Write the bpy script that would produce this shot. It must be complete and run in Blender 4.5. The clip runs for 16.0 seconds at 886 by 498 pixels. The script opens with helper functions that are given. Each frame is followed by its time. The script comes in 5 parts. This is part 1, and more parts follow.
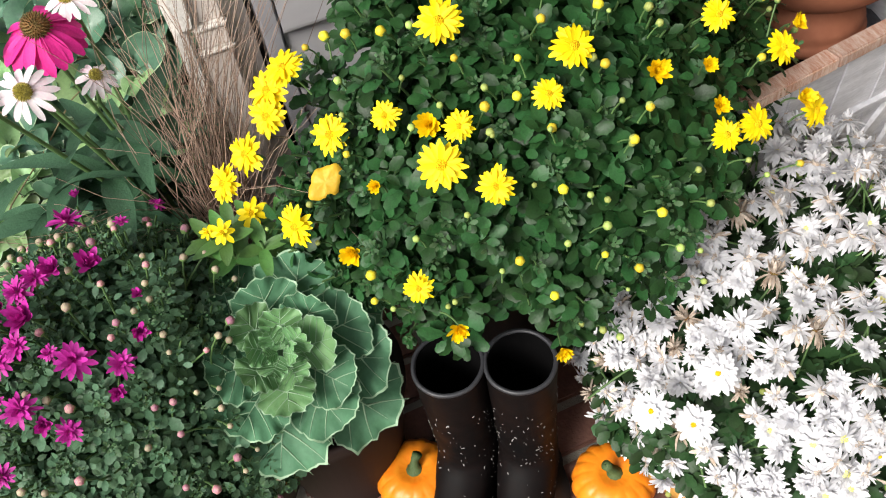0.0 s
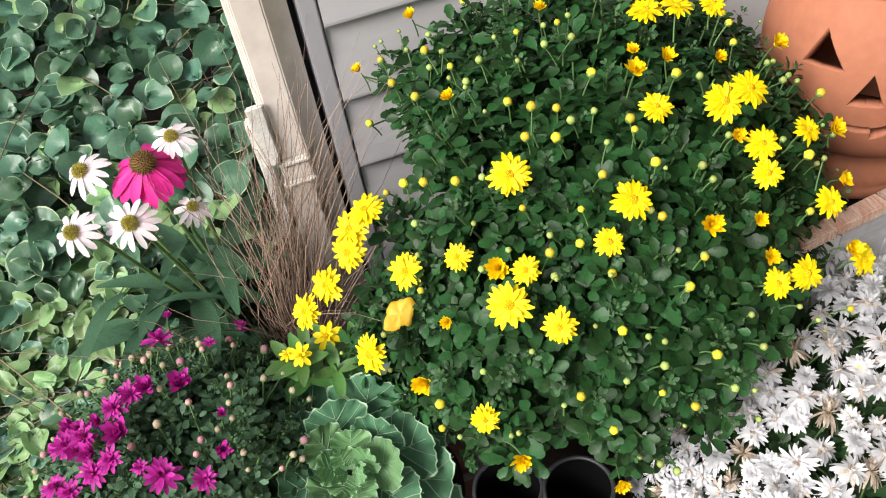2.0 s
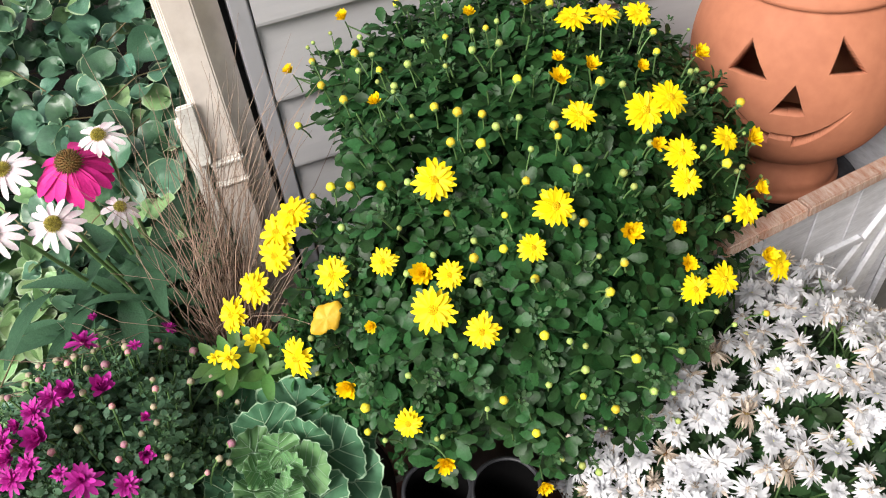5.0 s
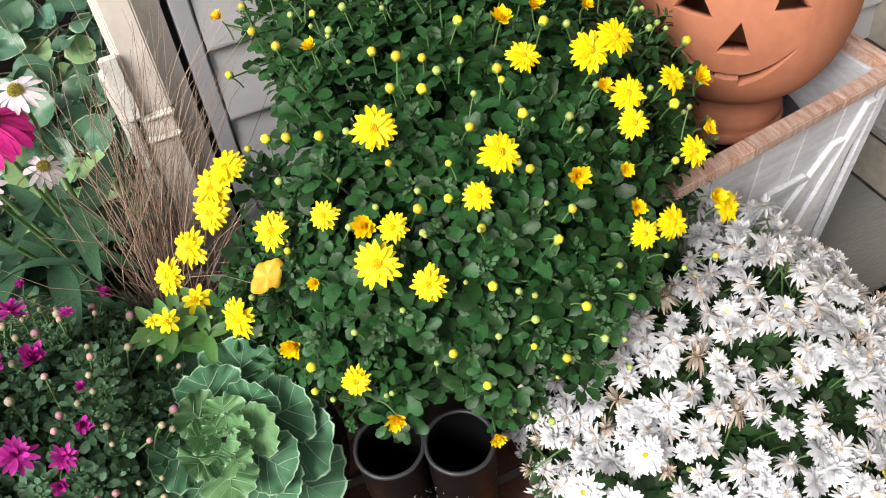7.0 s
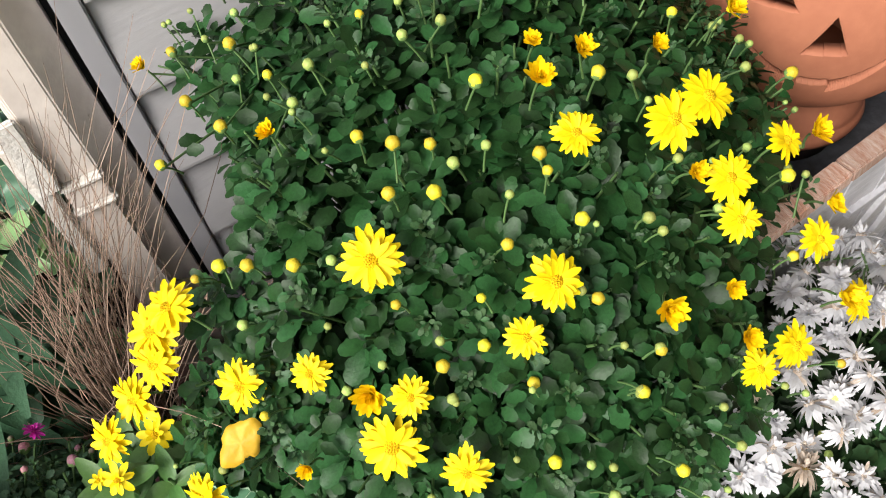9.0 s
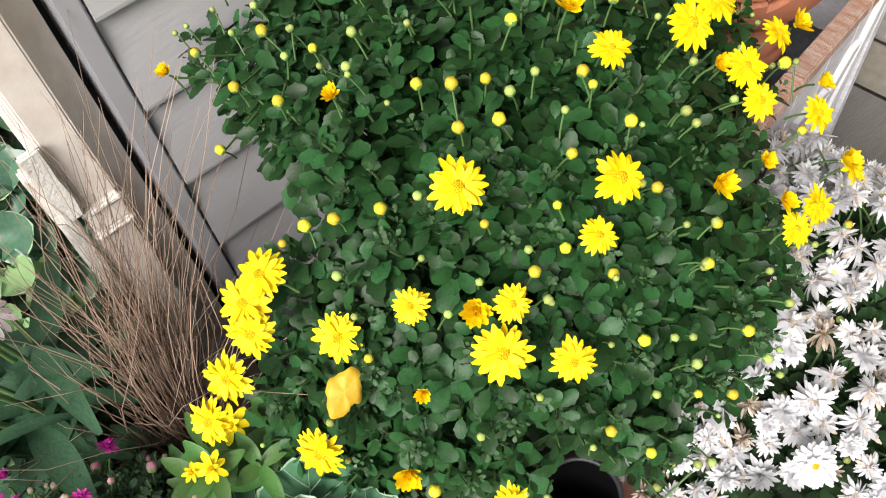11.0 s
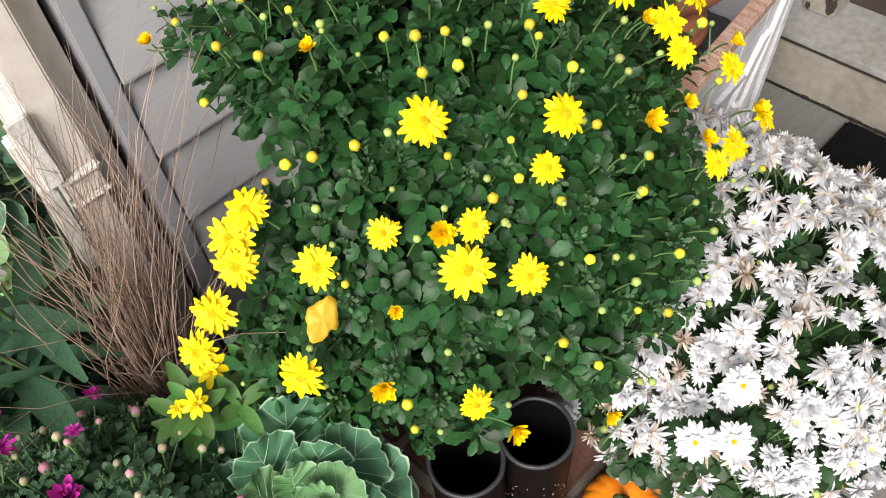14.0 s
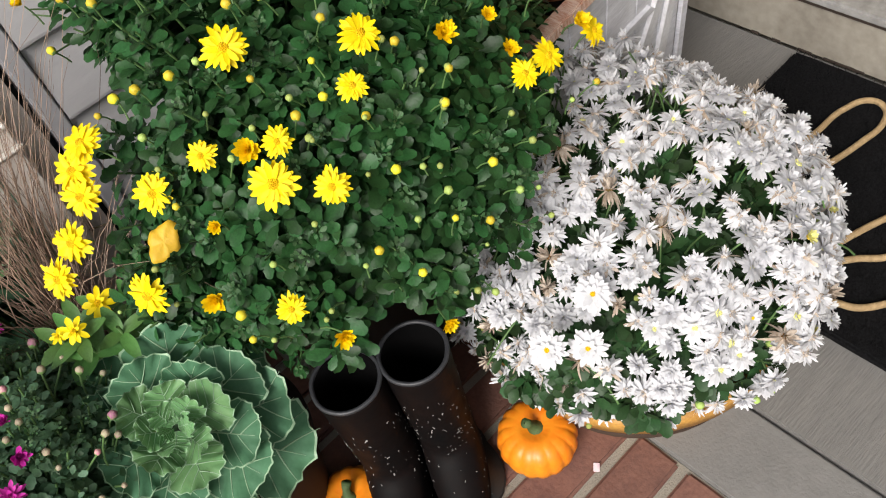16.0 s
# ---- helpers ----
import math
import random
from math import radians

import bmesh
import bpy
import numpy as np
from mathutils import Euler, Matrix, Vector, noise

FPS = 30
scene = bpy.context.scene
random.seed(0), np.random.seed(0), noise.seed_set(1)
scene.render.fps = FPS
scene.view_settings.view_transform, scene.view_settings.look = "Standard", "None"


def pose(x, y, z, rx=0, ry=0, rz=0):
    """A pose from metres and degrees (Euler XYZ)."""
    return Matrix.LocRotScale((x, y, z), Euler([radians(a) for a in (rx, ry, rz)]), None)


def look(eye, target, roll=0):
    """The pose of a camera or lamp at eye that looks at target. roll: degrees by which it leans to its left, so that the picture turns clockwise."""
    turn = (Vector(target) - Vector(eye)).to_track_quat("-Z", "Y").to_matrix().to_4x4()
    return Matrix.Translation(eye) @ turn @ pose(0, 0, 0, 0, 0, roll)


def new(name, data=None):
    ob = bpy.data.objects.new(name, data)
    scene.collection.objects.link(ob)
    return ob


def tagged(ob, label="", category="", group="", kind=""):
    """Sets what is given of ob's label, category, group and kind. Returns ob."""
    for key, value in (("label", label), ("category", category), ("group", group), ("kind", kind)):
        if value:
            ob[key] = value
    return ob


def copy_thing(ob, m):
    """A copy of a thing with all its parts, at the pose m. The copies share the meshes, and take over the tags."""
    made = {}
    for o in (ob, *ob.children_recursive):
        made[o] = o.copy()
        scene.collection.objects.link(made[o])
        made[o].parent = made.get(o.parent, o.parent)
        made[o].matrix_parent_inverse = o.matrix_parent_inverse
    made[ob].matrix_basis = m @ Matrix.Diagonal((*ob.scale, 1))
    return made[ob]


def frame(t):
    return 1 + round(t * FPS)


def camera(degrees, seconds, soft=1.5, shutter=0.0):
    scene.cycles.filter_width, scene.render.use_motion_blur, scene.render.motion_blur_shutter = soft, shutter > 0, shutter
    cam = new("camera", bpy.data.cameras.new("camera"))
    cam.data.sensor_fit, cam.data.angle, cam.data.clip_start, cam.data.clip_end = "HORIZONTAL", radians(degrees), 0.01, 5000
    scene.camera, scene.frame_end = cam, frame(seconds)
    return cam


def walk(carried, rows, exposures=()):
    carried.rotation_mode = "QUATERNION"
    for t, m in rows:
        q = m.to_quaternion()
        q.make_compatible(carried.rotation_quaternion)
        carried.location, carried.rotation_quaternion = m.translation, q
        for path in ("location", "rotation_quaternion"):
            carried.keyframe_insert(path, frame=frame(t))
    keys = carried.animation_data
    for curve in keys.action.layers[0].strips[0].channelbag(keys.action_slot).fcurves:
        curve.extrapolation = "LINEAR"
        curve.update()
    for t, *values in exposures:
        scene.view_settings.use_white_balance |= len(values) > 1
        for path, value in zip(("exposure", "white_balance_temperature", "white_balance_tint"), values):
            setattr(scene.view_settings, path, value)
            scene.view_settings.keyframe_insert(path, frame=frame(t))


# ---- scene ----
LENS = 55.46
cam = camera(LENS, 16.0, soft=1.1)
PATH = [
    (0, 0.0980, 0.1514, 1.0485, 39.43, 6.31, -22.91),
    (0.5, 0.1059, 0.1571, 1.0847, 41.80, 6.08, -22.34),
    (1, 0.1050, 0.1751, 1.1008, 44.14, 6.74, -20.20),
    (1.5, 0.0898, 0.1538, 1.1074, 45.50, 7.53, -19.33),
    (2, 0.0860, 0.1402, 1.1138, 46.59, 7.91, -19.45),
    (2.5, 0.0830, 0.1370, 1.1159, 47.47, 8.06, -19.16),
    (3, 0.0904, 0.1372, 1.1115, 47.61, 8.08, -19.02),
    (3.5, 0.0868, 0.1341, 1.1120, 47.45, 7.76, -18.75),
    (4, 0.0890, 0.1381, 1.1023, 46.69, 7.42, -18.84),
    (4.5, 0.0959, 0.1381, 1.1051, 46.24, 6.69, -19.37),
    (5, 0.1125, 0.1346, 1.1196, 45.98, 5.53, -21.51),
    (5.2, 0.1206, 0.1327, 1.1261, 45.98, 5.19, -22.63),
    (7.3, 0.1234, 0.1505, 1.0895, 41.57, 4.41, -25.62),
    (7.5, 0.1136, 0.1452, 1.0828, 40.96, 4.49, -26.07),
    (8, 0.1098, 0.1889, 1.0752, 39.15, 4.14, -27.92),
    (8.5, 0.1800, 0.3405, 1.0509, 37.66, 4.79, -29.04),
    (9, 0.2120, 0.3989, 1.0437, 36.17, 6.59, -29.21),
    (9.5, 0.1985, 0.4188, 1.0403, 34.89, 7.96, -31.57),
    (9.7, 0.1750, 0.4228, 1.0481, 34.84, 8.08, -33.42),
    (11.8, 0.0420, 0.3800, 1.0589, 37.97, 6.37, -42.84),
    (12, 0.0372, 0.3807, 1.0547, 37.77, 6.02, -42.90),
    (12.5, 0.0342, 0.3881, 1.0588, 37.27, 5.71, -42.99),
    (13, 0.0402, 0.3821, 1.0647, 37.20, 5.78, -43.34),
    (13.5, 0.0363, 0.3798, 1.0586, 37.40, 5.31, -43.74),
    (14, -0.0160, 0.3297, 1.0693, 38.87, 4.92, -44.97),
    (14.5, 0.0152, 0.2819, 1.0834, 41.00, 4.61, -43.96),
    (15, 0.0296, 0.2049, 1.0896, 42.36, 5.23, -40.89),
    (15.5, 0.0442, 0.1469, 1.0515, 41.17, 8.71, -41.31),
    (16, 0.0775, 0.1299, 1.0344, 38.32, 10.72, -44.23),
]
EXPOSURE = 0.78
walk(cam, [(t, pose(x, y, z, rx, ry, rz)) for t, x, y, z, rx, ry, rz in PATH], exposures=[(0.0, EXPOSURE - 0.06), (9.0, EXPOSURE - 0.04), (13.5, EXPOSURE - 0.1), (15.0, EXPOSURE - 0.16), (16.0, EXPOSURE - 0.32)])

# ---- light: a bright overcast day, open sky towards the garden ----
world = bpy.data.worlds.new("overcast")
scene.world = world
world.use_nodes = True
wn, wl = world.node_tree.nodes, world.node_tree.links
sky = wn.new("ShaderNodeTexSky")
sky.sky_type = "NISHITA"
sky.sun_disc = False
sky.sun_elevation, sky.sun_rotation = radians(40), radians(245)
sky.dust_density, sky.air_density = 6.0, 1.5
cloud = wn.new("ShaderNodeMix")
cloud.data_type = "RGBA"
cloud.inputs[0].default_value = 0.62
cloud.inputs[7].default_value = (7.2, 7.35, 7.7, 1)
wl.new(sky.outputs[0], cloud.inputs[6])
wl.new(cloud.outputs[2], wn["Background"].inputs[0])
wn["Background"].inputs[1].default_value = 0.088
sun = new("sun", bpy.data.lights.new("sun", "SUN"))
sun.data.energy, sun.data.angle, sun.data.color = 3.3, radians(30), (1.0, 0.97, 0.93)
sun.matrix_world = look((-2.6, -0.9, 2.9), (0.2, 0.6, 0.3))


# ---- materials ----
def mat(name, base, rough=0.6, vary=0.25, scale=30.0, bump=0.2, bump_scale=None, other=None, per="geo", hue=0.0, sub=0.0, metal=0.0, spec=0.5,
        fine=0.0, grain=None, coat=0.0):
    """A surface: base colour mixed towards other by noise at two scales, varied per piece, with relief."""
    m = bpy.data.materials.new(name)
    m.use_nodes = True
    n, l = m.node_tree.nodes, m.node_tree.links
    b = n["Principled BSDF"]
    b.inputs["Roughness"].default_value, b.inputs["Metallic"].default_value = rough, metal
    b.inputs["Specular IOR Level"].default_value = spec
    b.inputs["Coat Weight"].default_value = coat
    co = n.new("ShaderNodeTexCoord")
    where = co.outputs["Object"]
    if grain:
        mp = n.new("ShaderNodeMapping")
        mp.inputs["Scale"].default_value = grain
        l.new(where, mp.inputs["Vector"])
        where = mp.outputs["Vector"]
    big, small = n.new("ShaderNodeTexNoise"), n.new("ShaderNodeTexNoise")
    for t, s, d in ((big, scale, 4.0), (small, scale * 7.3, 6.0)):
        t.inputs["Scale"].default_value, t.inputs["Detail"].default_value = s, d
        l.new(where, t.inputs["Vector"])
    two = n.new("ShaderNodeMath")
    two.operation = "MULTIPLY_ADD"
    two.inputs[1].default_value = 0.45
    l.new(small.outputs[0], two.inputs[0])
    half = n.new("ShaderNodeMath")
    half.operation = "MULTIPLY"
    half.inputs[1].default_value = 0.55
    l.new(big.outputs[0], half.inputs[0])
    l.new(half.outputs[0], two.inputs[2])
    ramp = n.new("ShaderNodeMapRange")
    ramp.inputs[1].default_value, ramp.inputs[2].default_value = 0.36, 0.64
    l.new(two.outputs[0], ramp.inputs[0])
    mix = n.new("ShaderNodeMix")
    mix.data_type = "RGBA"
    other = other or tuple(c * (1 - vary) for c in base)
    mix.inputs[6].default_value, mix.inputs[7].default_value = (*base, 1), (*other, 1)
    l.new(ramp.outputs[0], mix.inputs[0])
    hsv = n.new("ShaderNodeHueSaturation")
    if per == "geo":
        rnd = n.new("ShaderNodeNewGeometry").outputs["Random Per Island"]
    else:
        rnd = n.new("ShaderNodeObjectInfo").outputs["Random"]
    val, hu = n.new("ShaderNodeMapRange"), n.new("ShaderNodeMapRange")
    val.inputs[3].default_value, val.inputs[4].default_value = 1 - vary, 1 + vary
    hu.inputs[3].default_value, hu.inputs[4].default_value = 0.5 - hue, 0.5 + hue
    l.new(rnd, val.inputs[0])
    l.new(rnd, hu.inputs[0])
    l.new(val.outputs[0], hsv.inputs["Value"])
    l.new(hu.outputs[0], hsv.inputs["Hue"])
    l.new(mix.outputs[2], hsv.inputs["Color"])
    l.new(hsv.outputs[0], b.inputs["Base Color"])
    if bump:
        bp = n.new("ShaderNodeBump")
        bp.inputs["Strength"].default_value, bp.inputs["Distance"].default_value = bump, 0.002
        if bump_scale:
            third = n.new("ShaderNodeTexNoise")
            third.inputs["Scale"].default_value, third.inputs["Detail"].default_value = bump_scale, 5
            l.new(where, third.inputs["Vector"])
            l.new(third.outputs[0], bp.inputs["Height"])
        else:
            l.new(small.outputs[0], bp.inputs["Height"])
        l.new(bp.outputs[0], b.inputs["Normal"])
    if sub:
        tr = n.new("ShaderNodeBsdfTranslucent")
        ms = n.new("ShaderNodeMixShader")
        ms.inputs[0].default_value = sub
        l.new(hsv.outputs[0], tr.inputs[0])
        l.new(b.outputs[0], ms.inputs[1])
        l.new(tr.outputs[0], ms.inputs[2])
        l.new(ms.outputs[0], n["Material Output"].inputs[0])
    return m


M_MUM_LEAF = mat("mum_leaf", (0.027, 0.09, 0.025), 0.42, 0.45, 60, 0.15, hue=0.014, sub=0.15, spec=0.24)
M_MUM_LEAF_ONE = mat("mum_leaf_single", (0.027, 0.09, 0.025), 0.42, 0.45, 60, 0.15, hue=0.014, sub=0.15, spec=0.24, per="ob")
M_TIP = mat("young_mum_tip", (0.06, 0.13, 0.05), 0.5, 0.3, 90, 0.3, hue=0.015, sub=0.15, spec=0.3)
M_WHITE_LEAF = mat("dark_mum_leaf", (0.026, 0.066, 0.02), 0.5, 0.35, 60, 0.15, hue=0.02, sub=0.12, spec=0.35)
M_PURPLE_LEAF = mat("grey_green_mum_leaf", (0.075, 0.16, 0.08), 0.55, 0.35, 60, 0.15, hue=0.02, sub=0.15, spec=0.35)
M_BRIGHT_LEAF = mat("light_green_leaf", (0.085, 0.21, 0.045), 0.5, 0.25, 50, 0.2, hue=0.015, sub=0.2)
M_STEM = mat("green_stem", (0.1, 0.19, 0.06), 0.55, 0.25, 60, 0.1)
M_GOLD = mat("golden_petal", (0.92, 0.68, 0.004), 0.55, 0.1, 40, 0.1, other=(0.88, 0.6, 0.004), sub=0.2, spec=0.25)
M_YELLOW = mat("yellow_petal", (0.94, 0.74, 0.006), 0.55, 0.08, 40, 0.1, other=(0.9, 0.68, 0.005), sub=0.2, spec=0.25)
M_YELLOW_DISC = mat("golden_disc", (0.82, 0.52, 0.005), 0.7, 0.2, 300, 0.5, spec=0.2)
M_BUD_YELLOW = mat("yellow_bud", (0.72, 0.6, 0.03), 0.55, 0.2, 120, 0.3, per="ob", hue=0.02)
M_BUD_GREEN = mat("green_bud", (0.38, 0.48, 0.12), 0.55, 0.25, 120, 0.3, per="ob", hue=0.02)
M_SEPAL = mat("green_sepal", (0.16, 0.28, 0.08), 0.55, 0.2, 100, 0.2)
M_WHITE = mat("white_petal", (0.75, 0.75, 0.78), 0.6, 0.08, 30, 0.1, sub=0.32, spec=0.25)
M_WITHER = mat("withered_petal", (0.62, 0.55, 0.48), 0.75, 0.25, 40, 0.2, other=(0.36, 0.27, 0.2), sub=0.1, spec=0.2)
M_CREAM = mat("cream_petal", (0.8, 0.78, 0.3), 0.6, 0.15, 30, 0.1, sub=0.15, spec=0.25)
M_PURPLE = mat("magenta_petal", (0.56, 0.03, 0.37), 0.55, 0.2, 60, 0.1, other=(0.44, 0.025, 0.27), sub=0.2, spec=0.3)
M_PINK_BUD = mat("pink_bud", (0.45, 0.09, 0.24), 0.6, 0.3, 120, 0.3, other=(0.45, 0.36, 0.26), per="ob", hue=0.02)
M_PINK = mat("hot_pink_petal", (0.8, 0.03, 0.32), 0.55, 0.12, 60, 0.15, other=(0.6, 0.02, 0.22), sub=0.2, spec=0.3)
M_BLUSH = mat("blush_white_petal", (0.86, 0.83, 0.84), 0.6, 0.05, 45, 0.1, other=(0.82, 0.62, 0.7), sub=0.2, spec=0.25)
M_CONE = mat("rusty_cone", (0.2, 0.075, 0.02), 0.75, 0.4, 200, 0.6, other=(0.1, 0.09, 0.02))
M_CONE_GREEN = mat("green_cone", (0.45, 0.4, 0.07), 0.75, 0.4, 200, 0.4, other=(0.3, 0.24, 0.05))
M_LONG_LEAF = mat("deep_green_leaf", (0.045, 0.11, 0.055), 0.5, 0.3, 40, 0.4, hue=0.02, sub=0.12, spec=0.25)
M_CREEPER = mat("creeper_leaf", (0.078, 0.18, 0.105), 0.3, 0.35, 25, 0.15, other=(0.05, 0.125, 0.07), hue=0.03, sub=0.12, per="ob")
M_CREEPER_FILL = mat("creeper_leaf_fill", (0.075, 0.17, 0.09), 0.34, 0.4, 25, 0.15, other=(0.045, 0.1, 0.06), hue=0.03, sub=0.12)
M_CREEPER_EDGE = mat("cream_leaf_edge", (0.34, 0.45, 0.27), 0.42, 0.25, 60, 0.1, sub=0.12)
M_CREEPER_LIGHT = mat("young_leaf", (0.25, 0.41, 0.17), 0.42, 0.25, 40, 0.15, hue=0.02, sub=0.2)
M_VINE = mat("vine_stem", (0.16, 0.13, 0.06), 0.7, 0.3, 60, 0.3)
M_GRASS = mat("bronze_sedge", (0.31, 0.205, 0.15), 0.55, 0.4, 30, 0.1, other=(0.37, 0.265, 0.205), per="ob", sub=0.1)
M_KALE = mat("kale_leaf", (0.085, 0.21, 0.115), 0.6, 0.15, 22, 0.35, other=(0.06, 0.155, 0.082), per="ob", sub=0.1, bump_scale=90, spec=0.22)
M_KALE_PALE = mat("kale_rib", (0.3, 0.45, 0.29), 0.5, 0.15, 60, 0.15, per="ob", sub=0.08)
M_KALE_HEART = mat("kale_heart", (0.12, 0.28, 0.11), 0.6, 0.18, 30, 0.3, other=(0.14, 0.28, 0.11), per="ob", sub=0.12)
M_SOIL = mat("dark_soil", (0.022, 0.016, 0.012), 0.95, 0.4, 40, 1.0, spec=0.1)
M_GREY_SOIL = mat("grey_liner", (0.065, 0.07, 0.082), 0.7, 0.35, 14, 0.5, other=(0.022, 0.022, 0.026))
M_TERRA = mat("terracotta", (0.44, 0.172, 0.098), 0.7, 0.06, 9, 0.2, other=(0.36, 0.135, 0.078), bump_scale=120, spec=0.25)
# near-black clay: the shade low between the plants is put into the colour
M_TERRA_SHADED = mat("shaded_terracotta", (0.028, 0.016, 0.013), 0.75, 0.2, 8, 0.3, spec=0.25)
M_SIDING = mat("grey_vinyl", (0.46, 0.45, 0.465), 0.5, 0.05, 3, 0.25, other=(0.42, 0.41, 0.43), bump_scale=35, per="ob", grain=(1, 1, 6))
M_TRIM_GREY = mat("grey_trim", (0.36, 0.355, 0.38), 0.45, 0.05, 5, 0.1)
M_BEIGE = mat("beige_paint", (0.84, 0.76, 0.7), 0.5, 0.06, 6, 0.25, other=(0.64, 0.56, 0.51), bump_scale=60)
# whitened post paint: sunlight and edge highlights put into the colour
M_SUNLIT_PAINT = mat("sunlit_white_paint", (0.86, 0.84, 0.8), 0.7, 0.1, 40, 0.5, other=(0.6, 0.55, 0.5))
M_GAP_SHADE = mat("gap_shade", (0.015, 0.015, 0.015), 0.9, 0.2, 20, 0.0)
M_CRATE = mat("weathered_white_wood", (0.66, 0.66, 0.71), 0.7, 0.1, 14, 0.4, other=(0.46, 0.46, 0.5), per="ob", grain=(1, 1, 5))
M_CRATE_STRIP = mat("fresh_white_strip", (0.74, 0.74, 0.78), 0.6, 0.1, 20, 0.3, other=(0.55, 0.54, 0.56), per="ob")
M_RIM = mat("worn_brick_red_wood", (0.36, 0.155, 0.09), 0.75, 0.2, 26, 0.8, other=(0.6, 0.48, 0.42), per="ob", grain=(6, 1, 1))
M_CONCRETE = mat("concrete", (0.185, 0.178, 0.172), 0.85, 0.1, 9, 0.5, other=(0.15, 0.145, 0.14), bump_scale=220)
M_BROOM = mat("brushed_concrete", (0.175, 0.168, 0.16), 0.88, 0.1, 7, 0.8, other=(0.14, 0.135, 0.13), grain=(1.0, 9.0, 1.0), bump_scale=40)
M_BRICK = mat("red_brick", (0.19, 0.09, 0.066), 0.85, 0.16, 24, 0.6, other=(0.12, 0.056, 0.045), per="ob", bump_scale=150)
M_MORTAR = mat("mortar", (0.24, 0.215, 0.175), 0.9, 0.15, 60, 0.8, other=(0.22, 0.2, 0.17))
M_STEP = mat("cream_step_paint", (0.31, 0.285, 0.243), 0.6, 0.1, 8, 0.3, other=(0.2, 0.18, 0.152), bump_scale=80)
M_SILL = mat("scuffed_grey_sill", (0.31, 0.305, 0.3), 0.45, 0.1, 10, 0.3, other=(0.17, 0.165, 0.16))
M_DARK = mat("dark_brown_strip", (0.035, 0.025, 0.02), 0.6, 0.2, 20, 0.2)
M_DOOR = mat("tan_door_panel", (0.24, 0.195, 0.1), 0.3, 0.06, 4, 0.1, other=(0.2, 0.16, 0.085))
M_COIR = mat("black_coir", (0.004, 0.004, 0.0045), 0.95, 0.5, 260, 1.0, other=(0.012, 0.012, 0.013), spec=0.04)
M_ROPE = mat("sand_rope", (0.5, 0.36, 0.2), 0.9, 0.2, 150, 1.0, other=(0.34, 0.23, 0.12), spec=0.15)
M_RUBBER = mat("black_rubber", (0.005, 0.0048, 0.0052), 0.58, 0.25, 10, 0.15, other=(0.01, 0.006, 0.0055), spec=0.08)
# blacker rubber for the hollow of the boots: shade put into the colour
M_RUBBER_INSIDE_SHADE = mat("boot_inside_shade", (0.0025, 0.0024, 0.0026), 0.9, 0.2, 40, 0.1, spec=0.05)
M_RUBBER_RIM = mat("grey_rubber_rim", (0.03, 0.031, 0.036), 0.5, 0.2, 30, 0.2)
M_SPECK = mat("pale_fleck", (0.25, 0.24, 0.23), 0.8, 0.3, 30, 0.0)
M_PUMPKIN = mat("orange_pumpkin", (0.78, 0.19, 0.008), 0.38, 0.1, 18, 0.15, other=(0.78, 0.27, 0.016), spec=0.4)
M_PUMPKIN_STEM = mat("pumpkin_stem", (0.06, 0.1, 0.03), 0.7, 0.25, 60, 0.5)
M_POT_BLACK = mat("black_plastic", (0.02, 0.02, 0.02), 0.5, 0.2, 20, 0.1)
M_POT_GOLD = mat("straw_basket", (0.5, 0.27, 0.06), 0.55, 0.2, 40, 0.4, other=(0.32, 0.15, 0.03))
M_POT_STRIPE = mat("dark_basket_band", (0.05, 0.03, 0.02), 0.6, 0.2, 40, 0.3)
M_AUTUMN = mat("autumn_leaf", (0.7, 0.44, 0.02), 0.55, 0.12, 30, 0.25, other=(0.62, 0.38, 0.03), sub=0.2)
M_GROUND = mat("lawn_ground", (0.06, 0.085, 0.03), 0.95, 0.3, 3, 0.8, other=(0.09, 0.08, 0.04))
M_HOUSE = mat("house_wall_paint", (0.45, 0.44, 0.43), 0.6, 0.05, 3, 0.1)


# ---- building helpers ----
def link_mesh(name, verts, faces, mats, parent=None, label="", index=None, smooth=True):
    me = bpy.data.meshes.new(name)
    me.from_pydata([tuple(v) for v in verts], [], [tuple(q) for q in faces])
    for m in mats:
        me.materials.append(m)
    if index is not None:
        me.polygons.foreach_set("material_index", np.asarray(index, dtype=np.int32))
    me.polygons.foreach_set("use_smooth", [smooth] * len(me.polygons))
    me.update()
    ob = new(name, me)
    if parent:
        ob.parent = parent
    if label:
        tagged(ob, label)
    return ob


def shared(name, me, m, parent):
    ob = new(name, me)
    ob.parent = parent
    ob.matrix_basis = m
    return ob


def part(name, bm, material, parent=None, label="", smooth=False):
    me = bpy.data.meshes.new(name)
    bm.to_mesh(me)
    bm.free()
    me.materials.append(material)
    me.polygons.foreach_set("use_smooth", [smooth] * len(me.polygons))
    ob = new(name, me)
    if parent:
        ob.parent = parent
    if label:
        tagged(ob, label)
    return ob


def root(name, x, y, z, label, category, group=""):
    ob = new(name)
    ob.location = (x, y, z)
    ob.empty_display_size = 0.05
    return tagged(ob, label, category, group)


